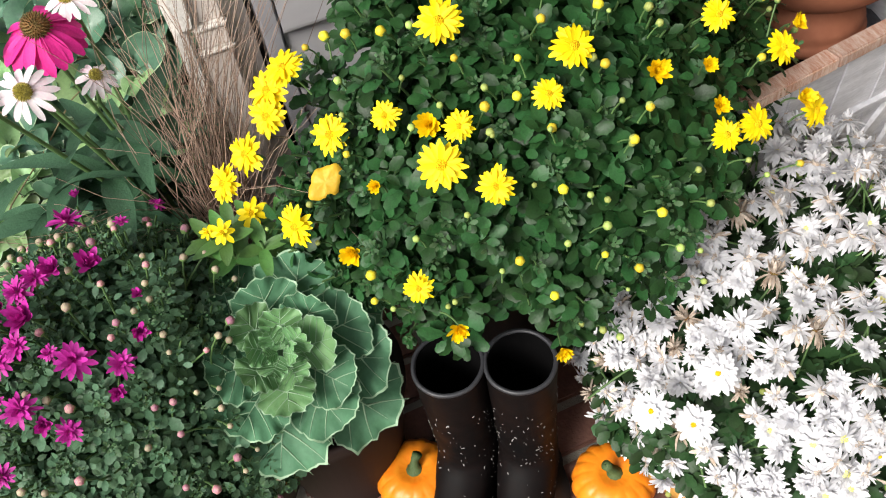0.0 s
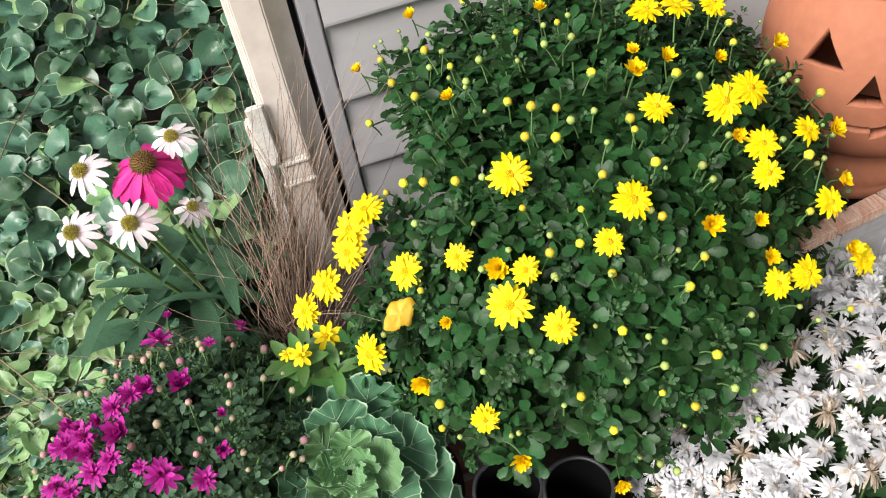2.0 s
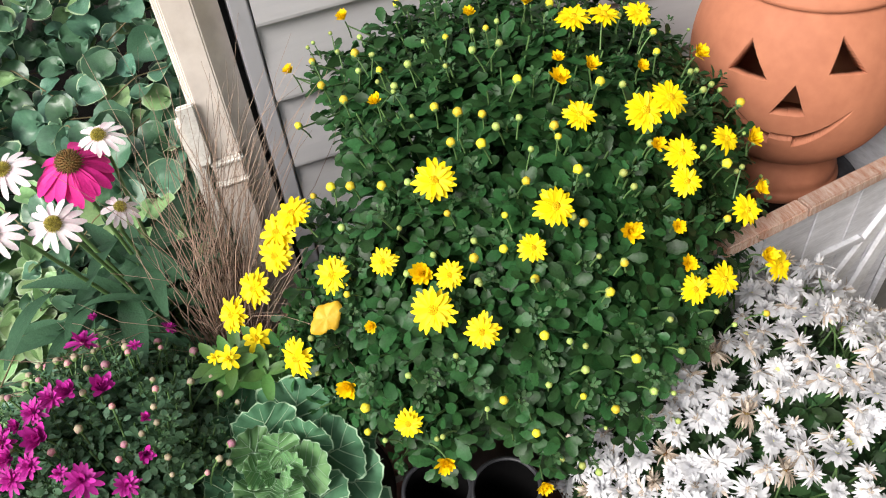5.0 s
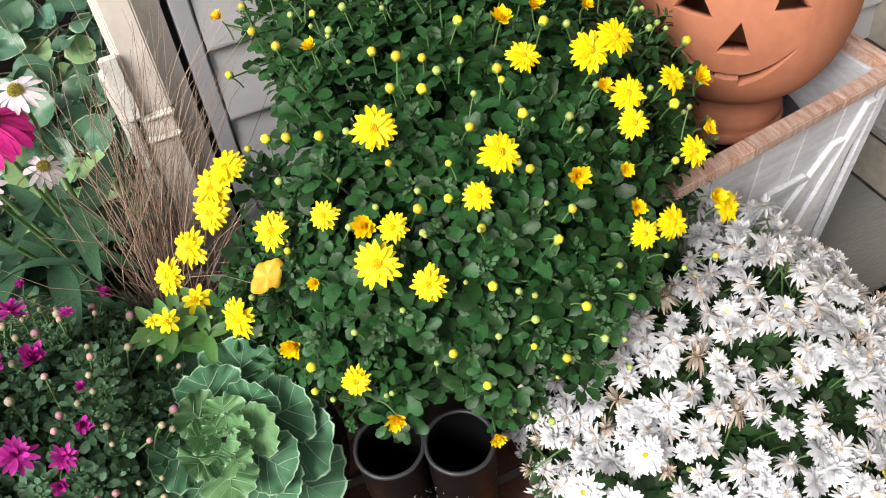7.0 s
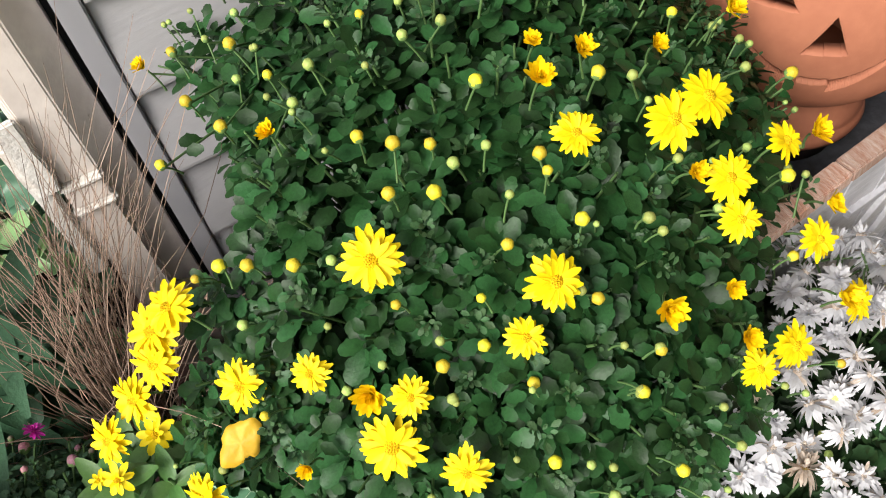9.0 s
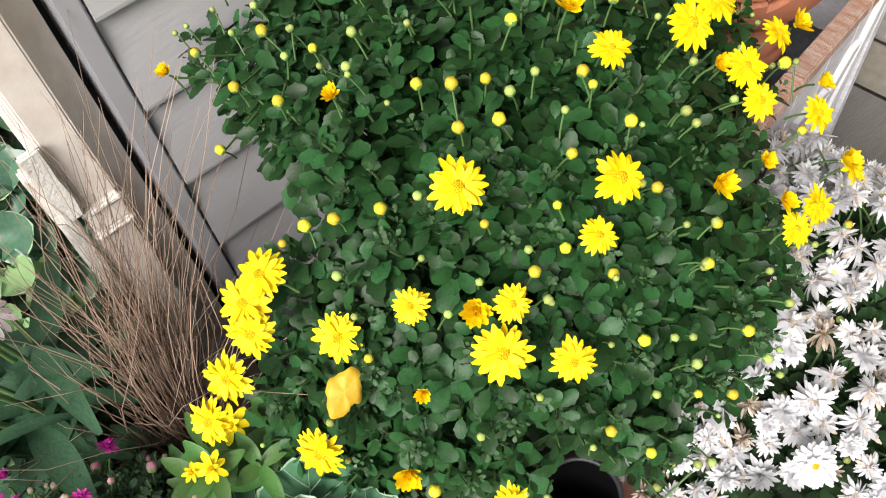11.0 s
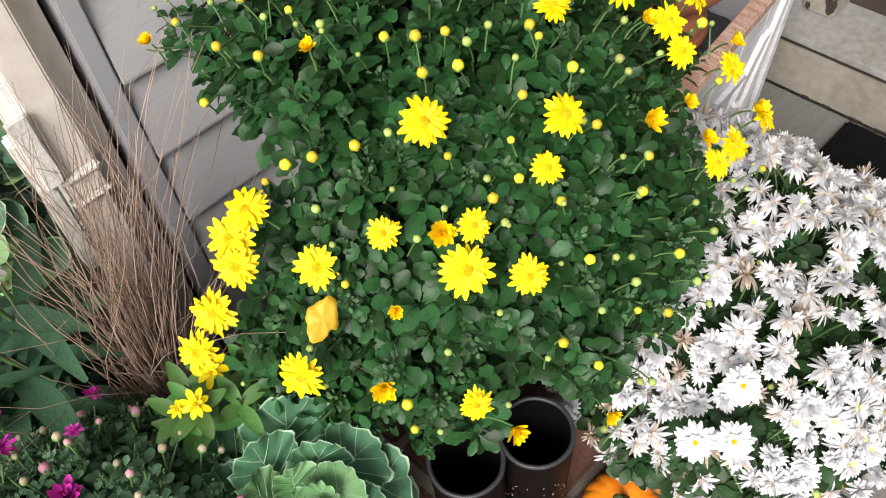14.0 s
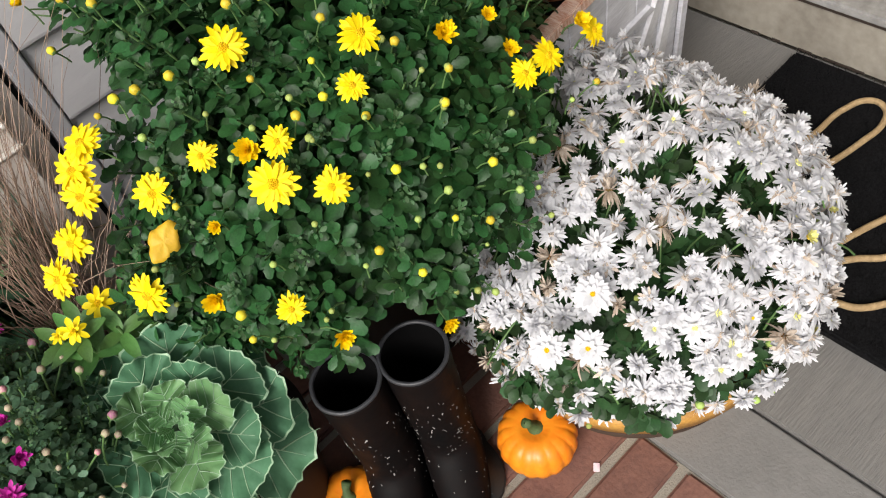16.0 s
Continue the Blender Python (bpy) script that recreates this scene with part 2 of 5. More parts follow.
def box(x0, x1, y0, y1, z0, z1, bevel=0.002, wear=0.0, cuts=0):
    bm = bmesh.new()
    bmesh.ops.create_cube(bm, size=1)
    for v in bm.verts:
        v.co = Vector(((x0 + x1) / 2 + v.co.x * (x1 - x0), (y0 + y1) / 2 + v.co.y * (y1 - y0), (z0 + z1) / 2 + v.co.z * (z1 - z0)))
    if bevel:
        bmesh.ops.bevel(bm, geom=bm.edges[:], offset=bevel, segments=2, affect="EDGES")
    if cuts:
        bmesh.ops.subdivide_edges(bm, edges=[e for e in bm.edges if e.calc_length() > 0.05], cuts=cuts, use_grid_fill=True)
    if wear:
        for v in bm.verts:
            v.co += noise.noise_vector(v.co * 45) * wear
    return bm


def beam(a, b, w, h, bevel=0.0015, up=(0, 0, 1), wear=0.0):
    """A bar from a to b, w across and h along up."""
    a, b = Vector(a), Vector(b)
    d = (b - a).normalized()
    side = d.cross(Vector(up)).normalized()
    top = side.cross(d)
    n = (b - a).length
    bm = box(0, n, -w / 2, w / 2, -h / 2, h / 2, bevel, 0.0)
    m = Matrix((d, side, top)).transposed().to_4x4()
    m.translation = a
    bm.transform(m)
    if wear:
        for v in bm.verts:
            v.co += noise.noise_vector(v.co * 60) * wear
    return bm


def lathe(profile, n=40, squash=None):
    """A turned body from (radius, height) pairs."""
    verts, faces = [], []
    for r, z in profile:
        for k in range(n):
            a = 2 * math.pi * k / n
            s = squash(a, r, z) if squash else 1.0
            verts.append((r * s * math.cos(a), r * s * math.sin(a), z))
    for i in range(len(profile) - 1):
        for k in range(n):
            j = (k + 1) % n
            faces.append((i * n + k, i * n + j, (i + 1) * n + j, (i + 1) * n + k))
    return np.array(verts), faces


def tube(points, radii, n=6):
    """A bent tapered tube; returns verts and faces."""
    pts = [Vector(p) for p in points]
    verts, faces = [], []
    for i, p in enumerate(pts):
        d = (pts[min(i + 1, len(pts) - 1)] - pts[max(i - 1, 0)]).normalized()
        s = d.cross(Vector((0.31, 0.17, 0.93))).normalized()
        u = s.cross(d)
        for k in range(n):
            a = 2 * math.pi * k / n
            verts.append(p + (s * math.cos(a) + u * math.sin(a)) * radii[i])
    for i in range(len(pts) - 1):
        for k in range(n):
            j = (k + 1) % n
            faces.append((i * n + k, i * n + j, i * n + n + j, i * n + n + k))
    return np.array([tuple(v) for v in verts]), faces


def aim(p, n, twist=0.0, s=1.0):
    """A pose at p whose z axis is n."""
    n = Vector(n).normalized()
    q = n.to_track_quat("Z", "Y").to_matrix().to_4x4()
    return Matrix.Translation(p) @ q @ Matrix.Rotation(twist, 4, "Z") @ Matrix.Scale(s, 4)


class Heap:
    """Gathers many small copies of templates into one mesh."""

    def __init__(self):
        self.v, self.f, self.i, self.n = [], [], [], 0

    def add(self, verts, faces, m=None, slot=0, slots=None):
        v = np.asarray(verts, float)
        if m is not None:
            a = np.array(m)
            v = v @ a[:3, :3].T + a[:3, 3]
        self.v.append(v)
        self.f += [tuple(k + self.n for k in q) for q in faces]
        self.i += list(slots) if slots is not None else [slot] * len(faces)
        self.n += len(v)

    def done(self, name, mats, parent=None, label=""):
        return link_mesh(name, np.concatenate(self.v), self.f, mats, parent, label, self.i)


def blade(length, width, rows=5, shape=None, fold=0.25, curl=0.25, tip=0.0):
    """A leaf or petal along +x, three verts across: shape gives its half width along its length."""
    verts, faces = [], []
    shape = shape or (lambda t: math.sin(math.pi * (0.08 + 0.88 * t)) ** 0.8)
    for i in range(rows + 1):
        t = i / rows
        w = width * 0.5 * shape(t)
        x, z = length * t, -curl * length * t * t + tip * length * t
        verts += [(x, -w, z + fold * w), (x, 0, z), (x, w, z + fold * w)]
        if i:
            b = 3 * i
            faces += [(b - 3, b - 2, b + 1, b), (b - 2, b - 1, b + 2, b + 1)]
    return np.array(verts), faces


def strap(t):
    return (0.5 + 0.5 * min(1, t * 2.2)) * (1 if t < 0.7 else max(0.3, math.sqrt(max(0.0, 1 - ((t - 0.7) / 0.31) ** 2))))


def round_lobed(t):
    """Half width of a small chrysanthemum leaf: a stalk, then a rounded blade with shallow lobes."""
    if t < 0.22:
        return 0.12 + 0.5 * t
    u = (t - 0.22) / 0.78
    return max(0.3, math.sin(math.pi * min(1.0, 0.12 + 0.84 * u)) ** 0.55 * (0.8 + 0.26 * u) * (1 + 0.13 * math.cos(u * 14.5 - 1.2)))


LEAVES = [blade(0.03, 0.0195, 8, round_lobed, 0.3, 0.2), blade(0.026, 0.0185, 8, round_lobed, 0.22, 0.34), blade(0.034, 0.021, 9, round_lobed, 0.22, 0.22), blade(0.022, 0.0165, 7, round_lobed, 0.3, 0.05)]


def petals_mesh(name, rings, mats, disc=0.0, rng=None, disc_slot=1, fold=0.28, wild=9, fade=0.0):
    """A flower head facing +z. rings: petals, length, width, lift in degrees, curl, height."""
    h = Heap()
    rng = rng or random.Random(5)
    for count, length, width, lift, curl, z in rings:
        off = rng.random() * 6
        for k in range(count):
            ln = length * rng.uniform(0.94 - wild * 0.011, 1.02 + wild * 0.008)
            v, f = blade(ln, width * rng.uniform(0.85, 1.15), 5, strap, fold, curl * rng.uniform(0.5, 1.6))
            a = off + 2 * math.pi * (k + rng.uniform(-0.22, 0.22)) / count
            m = Matrix.Translation((0, 0, z)) @ Matrix.Rotation(a, 4, "Z") @ Matrix.Rotation(-radians(lift + rng.uniform(-wild, wild)), 4, "Y") @ Matrix.Rotation(rng.uniform(-0.35, 0.35), 4, "X")
            h.add(v, f, m, disc_slot if fade and rng.random() < fade else 0)
    if disc:
        v, f = lathe([(disc, 0.0), (disc * 0.95, disc * 0.35), (disc * 0.6, disc * 0.62), (0.0002, disc * 0.7)], 12)
        h.add(v, f, Matrix.Translation((0, 0, 0.001)), disc_slot)
        for k in range(26):
            r, a = disc * math.sqrt((k + 0.5) / 26) * 0.95, k * 2.4
            v, f = lathe([(0.0011, 0), (0.0007, 0.0022), (0.0001, 0.0027)], 5)
            h.add(v, f, Matrix.Translation((r * math.cos(a), r * math.sin(a), disc * 0.7 * (1 - (r / disc) ** 2))), disc_slot)
    me = bpy.data.meshes.new(name)
    me.from_pydata([tuple(v) for v in np.concatenate(h.v)], [], h.f)
    for m in mats:
        me.materials.append(m)
    me.polygons.foreach_set("material_index", np.asarray(h.i, dtype=np.int32))
    me.polygons.foreach_set("use_smooth", [True] * len(me.polygons))
    me.update()
    return me


def bud_mesh(name, mats, r=0.005, ridges=9):
    v, f = lathe([(r * 0.25, -r * 1.2), (r * 0.9, -r * 0.75), (r * 0.98, -r * 0.35), (r, 0.0), (r * 0.9, r * 0.5), (r * 0.55, r * 0.9), (0.0001, r * 1.02)], 14, lambda a, q, z: 1 + 0.06 * math.cos(ridges * a))
    h = Heap()
    h.add(v, f, None, 0, [1 if k < 28 or (k < 42 and k % 3) else 0 for k in range(len(f))])
    me = bpy.data.meshes.new(name)
    me.from_pydata([tuple(p) for p in np.concatenate(h.v)], [], h.f)
    for m in mats:
        me.materials.append(m)
    me.polygons.foreach_set("material_index", np.asarray(h.i, dtype=np.int32))
    me.polygons.foreach_set("use_smooth", [True] * len(me.polygons))
    me.update()
    return me


def dome_point(rng, c, r, low, high=1.0, front=None):
    u = rng.uniform(low, high)
    a = rng.uniform(0, 2 * math.pi)
    s = math.sqrt(max(0, 1 - u * u))
    d = Vector((s * math.cos(a), s * math.sin(a), u))
    return Vector((c[0] + r[0] * d.x, c[1] + r[1] * d.y, c[2] + r[2] * d.z)), Vector((d.x / r[0], d.y / r[1], d.z / r[2])).normalized()


def shoots(heap, rng, c, r, low, count, leaf_scale=1.0, depth=0.12, sparse=0.0, stems=None, base=None, lump=0.1, keep=None, shift=None, singles=None, tips=None):
    """Leafy shoot tips over a dome: a whorl of leaves each, some sunk below the surface."""
    for _ in range(count):
        p, n = dome_point(rng, c, r, low)
        if shift:
            p = shift(p)
        k = 1 - depth * rng.random() ** 1.7 + lump * noise.noise(p * 16)
        p = Vector(c) + (p - Vector(c)) * k
        if keep and not keep(p):
            continue
        axis = (n + Vector((0, 0, 0.5)) + Vector((rng.gauss(0, 0.25), rng.gauss(0, 0.25), rng.gauss(0, 0.2)))).normalized()
        turn = rng.uniform(0, 6.3)
        for j in range(rng.randint(6, 9)):
            v, f = LEAVES[rng.randrange(4)]
            inner = j / 9
            m = aim(p - axis * 0.026 * (1 - inner), axis, turn + j * 2.4) @ Matrix.Translation((0.003, 0, 0)) @ Matrix.Rotation(-radians(rng.uniform(2, 24) + 38 * inner), 4, "Y") @ Matrix.Rotation(rng.gauss(0, 0.3), 4, "X") @ Matrix.Scale(leaf_scale * rng.uniform(0.75, 1.15) * (1 - 0.45 * inner), 4)
            if singles is not None and len(singles) < 290 and k > 0.93 and p.y < 0.8 and rng.random() < 0.12:
                singles.append((j % 4, m))
            else:
                heap.add(v, f, m)
        if tips is not None and k > 0.9 and rng.random() < 0.3:
            for j in range(rng.randint(9, 14)):
                v, f = LEAVES[rng.randrange(4)]
                m = aim(p + axis * rng.uniform(-0.004, 0.008), axis, j * 2.4) @ Matrix.Translation((rng.uniform(0.0, 0.006), 0, 0)) @ Matrix.Rotation(-radians(rng.uniform(15, 80)), 4, "Y") @ Matrix.Scale(leaf_scale * rng.uniform(0.16, 0.32), 4)
                tips.add(v, f, m)
        if stems is not None and rng.random() < 0.5:
            q = Vector(base) + Vector((rng.gauss(0, 0.03), rng.gauss(0, 0.03), 0))
            mid = q.lerp(p, 0.6) + Vector((0, 0, -0.02))
            v, f = tube([q, mid, p], [0.0024, 0.0018, 0.0011], 5)
            stems.add(v, f)


def pot(parent, name, c, top, bottom, height, material, lip=0.012, label="", rings=()):
    prof = [(bottom, 0), (bottom * 1.01, 0.004), (top * 0.985, height - lip * 2.2), (top * 1.05, height - lip * 2.1), (top * 1.06, height - 0.003), (top * 1.03, height), (top * 0.97, height - 0.002), (top * 0.93, height - 0.03), (0.001, height - 0.03)]
    v, f = lathe([(0.001, 0.0)] + prof, 48)
    ob = link_mesh(name, v, f, [material], parent, label)
    ob.location = Vector(c) - parent.location
    return ob


# ---- the setting: porch floor, house walls, door step ----
WALL_Y, STEP_X = 1.065, 1.213
ground = link_mesh("ground", [(-400, -400, -0.16), (400, -400, -0.16), (400, 400, -0.16), (-400, 400, -0.16)], [(0, 1, 2, 3)], [M_GROUND], smooth=False)
tagged(ground, "rough green-brown garden ground round the porch", "ground", kind="structure")
bed = part("porch_base", box(-0.02, 1.3, -2.4, 1.2, -0.155, -0.062, 0.0), M_MORTAR)
tagged(bed, "mortar bed under the brick and concrete porch floor", "foundation", kind="structure")
slab = part("pavement_band", box(0.468, 0.583, -2.4, 1.06, -0.06, 0.0, 0.003, 0.0006, 3), M_CONCRETE)
tagged(slab, "smooth grey concrete border strip of the porch", "pavement", kind="structure")
slab = part("pavement_slab", box(0.587, 1.2125, -2.4, 1.06, -0.06, -0.001, 0.003), M_BROOM)
tagged(slab, "broom-finished grey concrete porch slab", "pavement", kind="structure")

# unseen slab overhead, added so that sky light comes mainly from the left
sky_blocker = part("ceiling", box(0.165, 1.62, -2.6, 1.2, 2.3, 2.4, 0.0), M_STEP)
tagged(sky_blocker, "unseen cream ceiling slab added to block sky light over the porch", "ceiling", kind="structure")

# door step at the side
step = root("door_step", 1.4, 0.3, 0.0, "cream painted door step with a scuffed grey sill and dark rubber edge", "step")
step["kind"] = "structure"
L = lambda ob: setattr(ob, "location", -ob.parent.location) or ob
L(part("riser", box(STEP_X, 1.9, -2.4, WALL_Y, 0.0, 0.1, 0.003), M_STEP, step, "cream riser with a chipped lower edge"))
L(part("sill", box(STEP_X - 0.012, 1.9, -2.4, WALL_Y, 0.108, 0.124, 0.004), M_SILL, step, "scuffed grey sill"))
L(part("edge_strip", box(STEP_X - 0.006, 1.88, -2.4, WALL_Y, 0.1003, 0.1077, 0.001), M_DARK, step, "dark rubber strip under the sill"))
rng = random.Random(11)
for k in range(26):
    y = rng.uniform(-0.2, 1.0)
    L(part("paint_chip", box(STEP_X - 0.0025, STEP_X + 0.001, y, y + rng.uniform(0.01, 0.06), 0.0005, rng.uniform(0.003, 0.008), 0.0005, 0.0006), M_DARK, step))

frame_ob = root("door_1", 1.36, 0.5, 0.124, "closed tan front door in a worn cream wooden frame", "door")
frame_ob["kind"] = "structure"
jamb = L(part("door_jamb", box(1.272, 1.336, 0.777, 0.834, 0.1242, 2.2, 0.005), M_STEP, frame_ob, "worn cream jamb with chipped paint"))
def flake(y, z, size, seed):
    """An irregular patch where the paint has come off the jamb."""
    r = random.Random(seed)
    bm = bmesh.new()
    ring = [bm.verts.new((1.2708, y + size * r.uniform(0.35, 0.75) * math.cos(a * 0.45), z + size * r.uniform(0.6, 1.3) * math.sin(a * 0.45))) for a in range(14)]
    bm.faces.new(ring)
    bmesh.ops.recalc_face_normals(bm, faces=bm.faces)
    out = bmesh.ops.extrude_face_region(bm, geom=bm.faces[:])
    for v in out["geom"]:
        if isinstance(v, bmesh.types.BMVert):
            v.co.x += 0.0022
    return L(part("bare_patch", bm, M_DARK, frame_ob, "dark patch where paint flaked off"))


for y, z, size, seed in ((0.786, 0.15, 0.019, 1), (0.783, 0.172, 0.012, 2), (0.806, 0.262, 0.013, 3), (0.798, 0.268, 0.009, 4), (0.824, 0.135, 0.008, 5)):
    flake(y, z, size, seed)
L(part("door_jamb", box(1.272, 1.336, -0.36, -0.3, 0.1242, 2.2, 0.004), M_STEP, frame_ob))
L(part("door_stop", box(1.337, 1.375, -0.30, 0.79, 0.1242, 2.2, 0.002), M_DARK, frame_ob, "dark brown weather strip round the door"))
L(part("door_panel", box(1.346, 1.4, -0.27, 0.745, 0.165, 2.17, 0.003), M_DOOR, frame_ob, "glossy tan door panel")).location.x -= 0.016
v, f = lathe([(0.0001, 0.004), (0.004, 0.003), (0.006, 0.0)], 12)
bolt = link_mesh("screw", v, f, [M_DARK], frame_ob, "dark screw head")
bolt.matrix_basis = aim(Vector((1.343, 0.72, 0.19)) - frame_ob.location, (-1, 0, 0))
wall = part("wall_east", box(1.346, 1.5, 0.8405, 1.3, 0.1242, 2.6, 0.0), M_STEP)
tagged(wall, "cream painted house wall beside the front door", "wall", kind="structure")
base = part("baseboard", box(1.33, 1.345, 0.8405, 1.064, 0.1243, 0.152, 0.002), M_DARK)
tagged(base, "dark brown strip along the foot of the wall", "trim", kind="structure")
wall = part("wall_east_rest", box(1.346, 1.5, -2.4, -0.361, 0.0, 2.6, 0.0), M_STEP)
tagged(wall, "cream painted house wall past the front door", "wall", kind="structure")

# lapped siding of the back wall: one board a course
north = root("wall_north", 0.8, WALL_Y + 0.05, 0.0, "house wall with lapped grey vinyl siding", "wall")
north["kind"] = "structure"
L(part("sheathing", box(0.19, 1.35, WALL_Y + 0.012, WALL_Y + 0.14, 0.0, 2.6, 0.0), M_HOUSE, north))
COURSE = 0.1045
bm = bmesh.new()
sec = [(0.0, 0.0), (-0.012, 0.0), (-0.0125, 0.004), (-0.0005, COURSE - 0.001), (0.004, COURSE + 0.004), (0.006, 0.002)]
ends = [[bm.verts.new((x, y, z)) for y, z in sec] for x in (0.0, 1.16)]
for k in range(len(sec)):
    j = (k + 1) % len(sec)
    bm.faces.new((ends[0][k], ends[0][j], ends[1][j], ends[1][k]))
bm.faces.new(ends[0][::-1]), bm.faces.new(ends[1])
bmesh.ops.recalc_face_normals(bm, faces=bm.faces)
board = bpy.data.meshes.new("siding_board")
bm.to_mesh(board)
bm.free()
board.materials.append(M_SIDING)
for k in range(24):
    ob = shared("siding_board", board, Matrix.Translation((0.192 - 0.8, -0.05 + 0.006, 0.017 + k * COURSE)), north)
corner = root("corner_trim", 0.18, WALL_Y, 0.0, "narrow grey vinyl corner channel beside the post", "trim")
corner["kind"] = "structure"
L(part("channel", box(0.1672, 0.19, WALL_Y - 0.004, WALL_Y + 0.05, 0.0, 2.6, 0.002), M_TRIM_GREY, corner))
# solid near-black strip, standing in for the shade inside the gap
L(part("gap_strip", box(0.1588, 0.167, WALL_Y + 0.035, WALL_Y + 0.045, 0.0, 2.6, 0.0), M_GAP_SHADE, corner, "near-black strip that paints the shade in the gap behind the post"))

# beige post with a raised front board that ends in a small moulding
post = root("porch_post", 0.12, 1.06, 0.0, "beige painted wooden corner post with a moulded base", "post")


def post_piece(name, outline, z0, z1, material, label=""):
    """A length of post: its outline seen from above, carried from z0 to z1."""
    bm = bmesh.new()
    low, top = [[bm.verts.new((x, y, z)) for x, y in outline] for z in (z0, z1)]
    bm.faces.new(low[::-1]), bm.faces.new(top)
    for k in range(len(outline)):
        j = (k + 1) % len(outline)
        bm.faces.new((low[k], low[j], top[j], top[k]))
    bmesh.ops.recalc_face_normals(bm, faces=bm.faces)
    bmesh.ops.bevel(bm, geom=bm.edges[:], offset=0.0015, segments=2, affect="EDGES")
    return L(part(name, bm, material, post, label))


post_piece("shaft", [(0.087, 1.07), (0.0895, 1.06), (0.092, 1.06), (0.0945, 1.054), (0.1285, 1.054), (0.1585, 1.075), (0.1585, 1.16), (0.087, 1.16)], 0.487, 2.6, M_BEIGE, "beige chamfered shaft")
post_piece("foot", [(0.094, 1.0676), (0.1285, 1.0676), (0.1585, 1.079), (0.1585, 1.16), (0.094, 1.16)], 0.0, 0.4868, M_BEIGE)
# both mouldings are whitened to paint in their highlights
L(part("moulding", box(0.088, 0.131, 1.047, 1.0676, 0.478, 0.4866, 0.003), M_SUNLIT_PAINT, post, "upper moulding with its highlight painted white"))
L(part("collar", box(0.09, 0.1285, 1.051, 1.0676, 0.4535, 0.4776, 0.002), M_BEIGE, post, "beige collar between two mouldings"))
L(part("moulding", box(0.087, 0.131, 1.047, 1.0676, 0.4455, 0.4532, 0.003), M_SUNLIT_PAINT, post, "lower moulding with its highlight painted white"))
L(part("plinth", box(0.086, 0.1285, 1.053, 1.0676, 0.0, 0.4452, 0.004), M_BEIGE, post, "beige plinth board"))
# side blocks: the sunlit left side of the post, painted white
L(part("side_block", box(0.066, 0.0838, 1.05, 1.074, 0.36, 0.552, 0.003, 0.002, 4), M_SUNLIT_PAINT, post, "crumbling side block painted white as if sunlit"))
L(part("side_block_cap", box(0.072, 0.0935, 1.0445, 1.0535, 0.488, 0.577, 0.002, 0.0022, 4), M_SUNLIT_PAINT, post, "crumbling side block top painted white as if sunlit"))

# ---- doormat with rope script ----
mat_root = root("doormat", 0.96, 0.2, 0.0, "thick black coir doormat with looped sand-coloured rope lettering", "doormat")
L(part("coir_pad", box(0.73, 1.192, -0.1, 0.668, 0.0, 0.016, 0.004, 0.0012, 24), M_COIR, mat_root))
h = Heap()
rng = random.Random(3)
for _ in range(9000):
    x, y = rng.uniform(0.731, 1.191), rng.uniform(0.1, 0.667)
    v, f = blade(0.009, 0.0012, 1, lambda t: 1 - 0.6 * t, 0, 0)
    h.add(v, f, Matrix.Translation((x, y, 0.015)) @ Matrix.Rotation(rng.uniform(0, 6.3), 4, "Z") @ Matrix.Rotation(-rng.uniform(0.5, 1.4), 4, "Y"))
L(h.done("bristles", [M_COIR], mat_root, "black coir bristles"))["kind"] = "stuff"


def rope(points):
    cu = bpy.data.curves.new("rope_line", "CURVE")
    cu.dimensions, cu.bevel_depth, cu.bevel_resolution, cu.resolution_u = "3D", 0.005, 3, 10
    sp = cu.splines.new("BEZIER")
    sp.bezier_points.add(len(points) - 1)
    for bp, (x, y) in zip(sp.bezier_points, points):
        bp.co, bp.handle_left_type, bp.handle_right_type = (x, y, 0.021), "AUTO", "AUTO"
    cu.materials.append(M_ROPE)
    ob = new("rope_line", cu)
    ob.parent = mat_root
    ob.location = -mat_root.location
    return tagged(ob, "sand-coloured rope loop")


rope([(0.97, 0.545), (1.04, 0.537), (1.102, 0.531), (1.143, 0.507), (1.139, 0.484), (1.107, 0.469), (1.055, 0.474), (0.96, 0.495)])
rope([(0.83, 0.41), (0.89, 0.392), (0.941, 0.373), (0.985, 0.35), (0.975, 0.32), (0.93, 0.315), (0.88, 0.339), (0.852, 0.37), (0.82, 0.395)])
rope([(0.755, 0.375), (0.772, 0.354), (0.783, 0.327), (0.811, 0.302), (0.86, 0.27), (0.92, 0.25)])


# ---- planter box with the clay jack-o'-lantern ----
RIM_Z = 0.421
crate = root("planter_box", 0.83, 0.85, 0.0, "weathered white wooden planter box with a worn brick-red rim", "planter")
A, B, C2, D2 = Vector((0.60, 0.688, RIM_Z)), Vector((0.975, 0.733, RIM_Z)), Vector((0.955, 1.03, RIM_Z)), Vector((0.60, 1.03, RIM_Z))
for a, b in ((A, A.lerp(B, 0.33)), (A.lerp(B, 0.333), A.lerp(B, 0.72)), (A.lerp(B, 0.723), B), (B, C2), (C2, D2), (D2, A)):
    L(part("rim_board", beam(a, b, 0.022, 0.016, 0.002, wear=0.0008), M_RIM, crate, "worn brick-red rim board"))
BL, BR = Vector((0.64, 0.74, 0.07)), Vector((0.965, 0.752, 0.07))


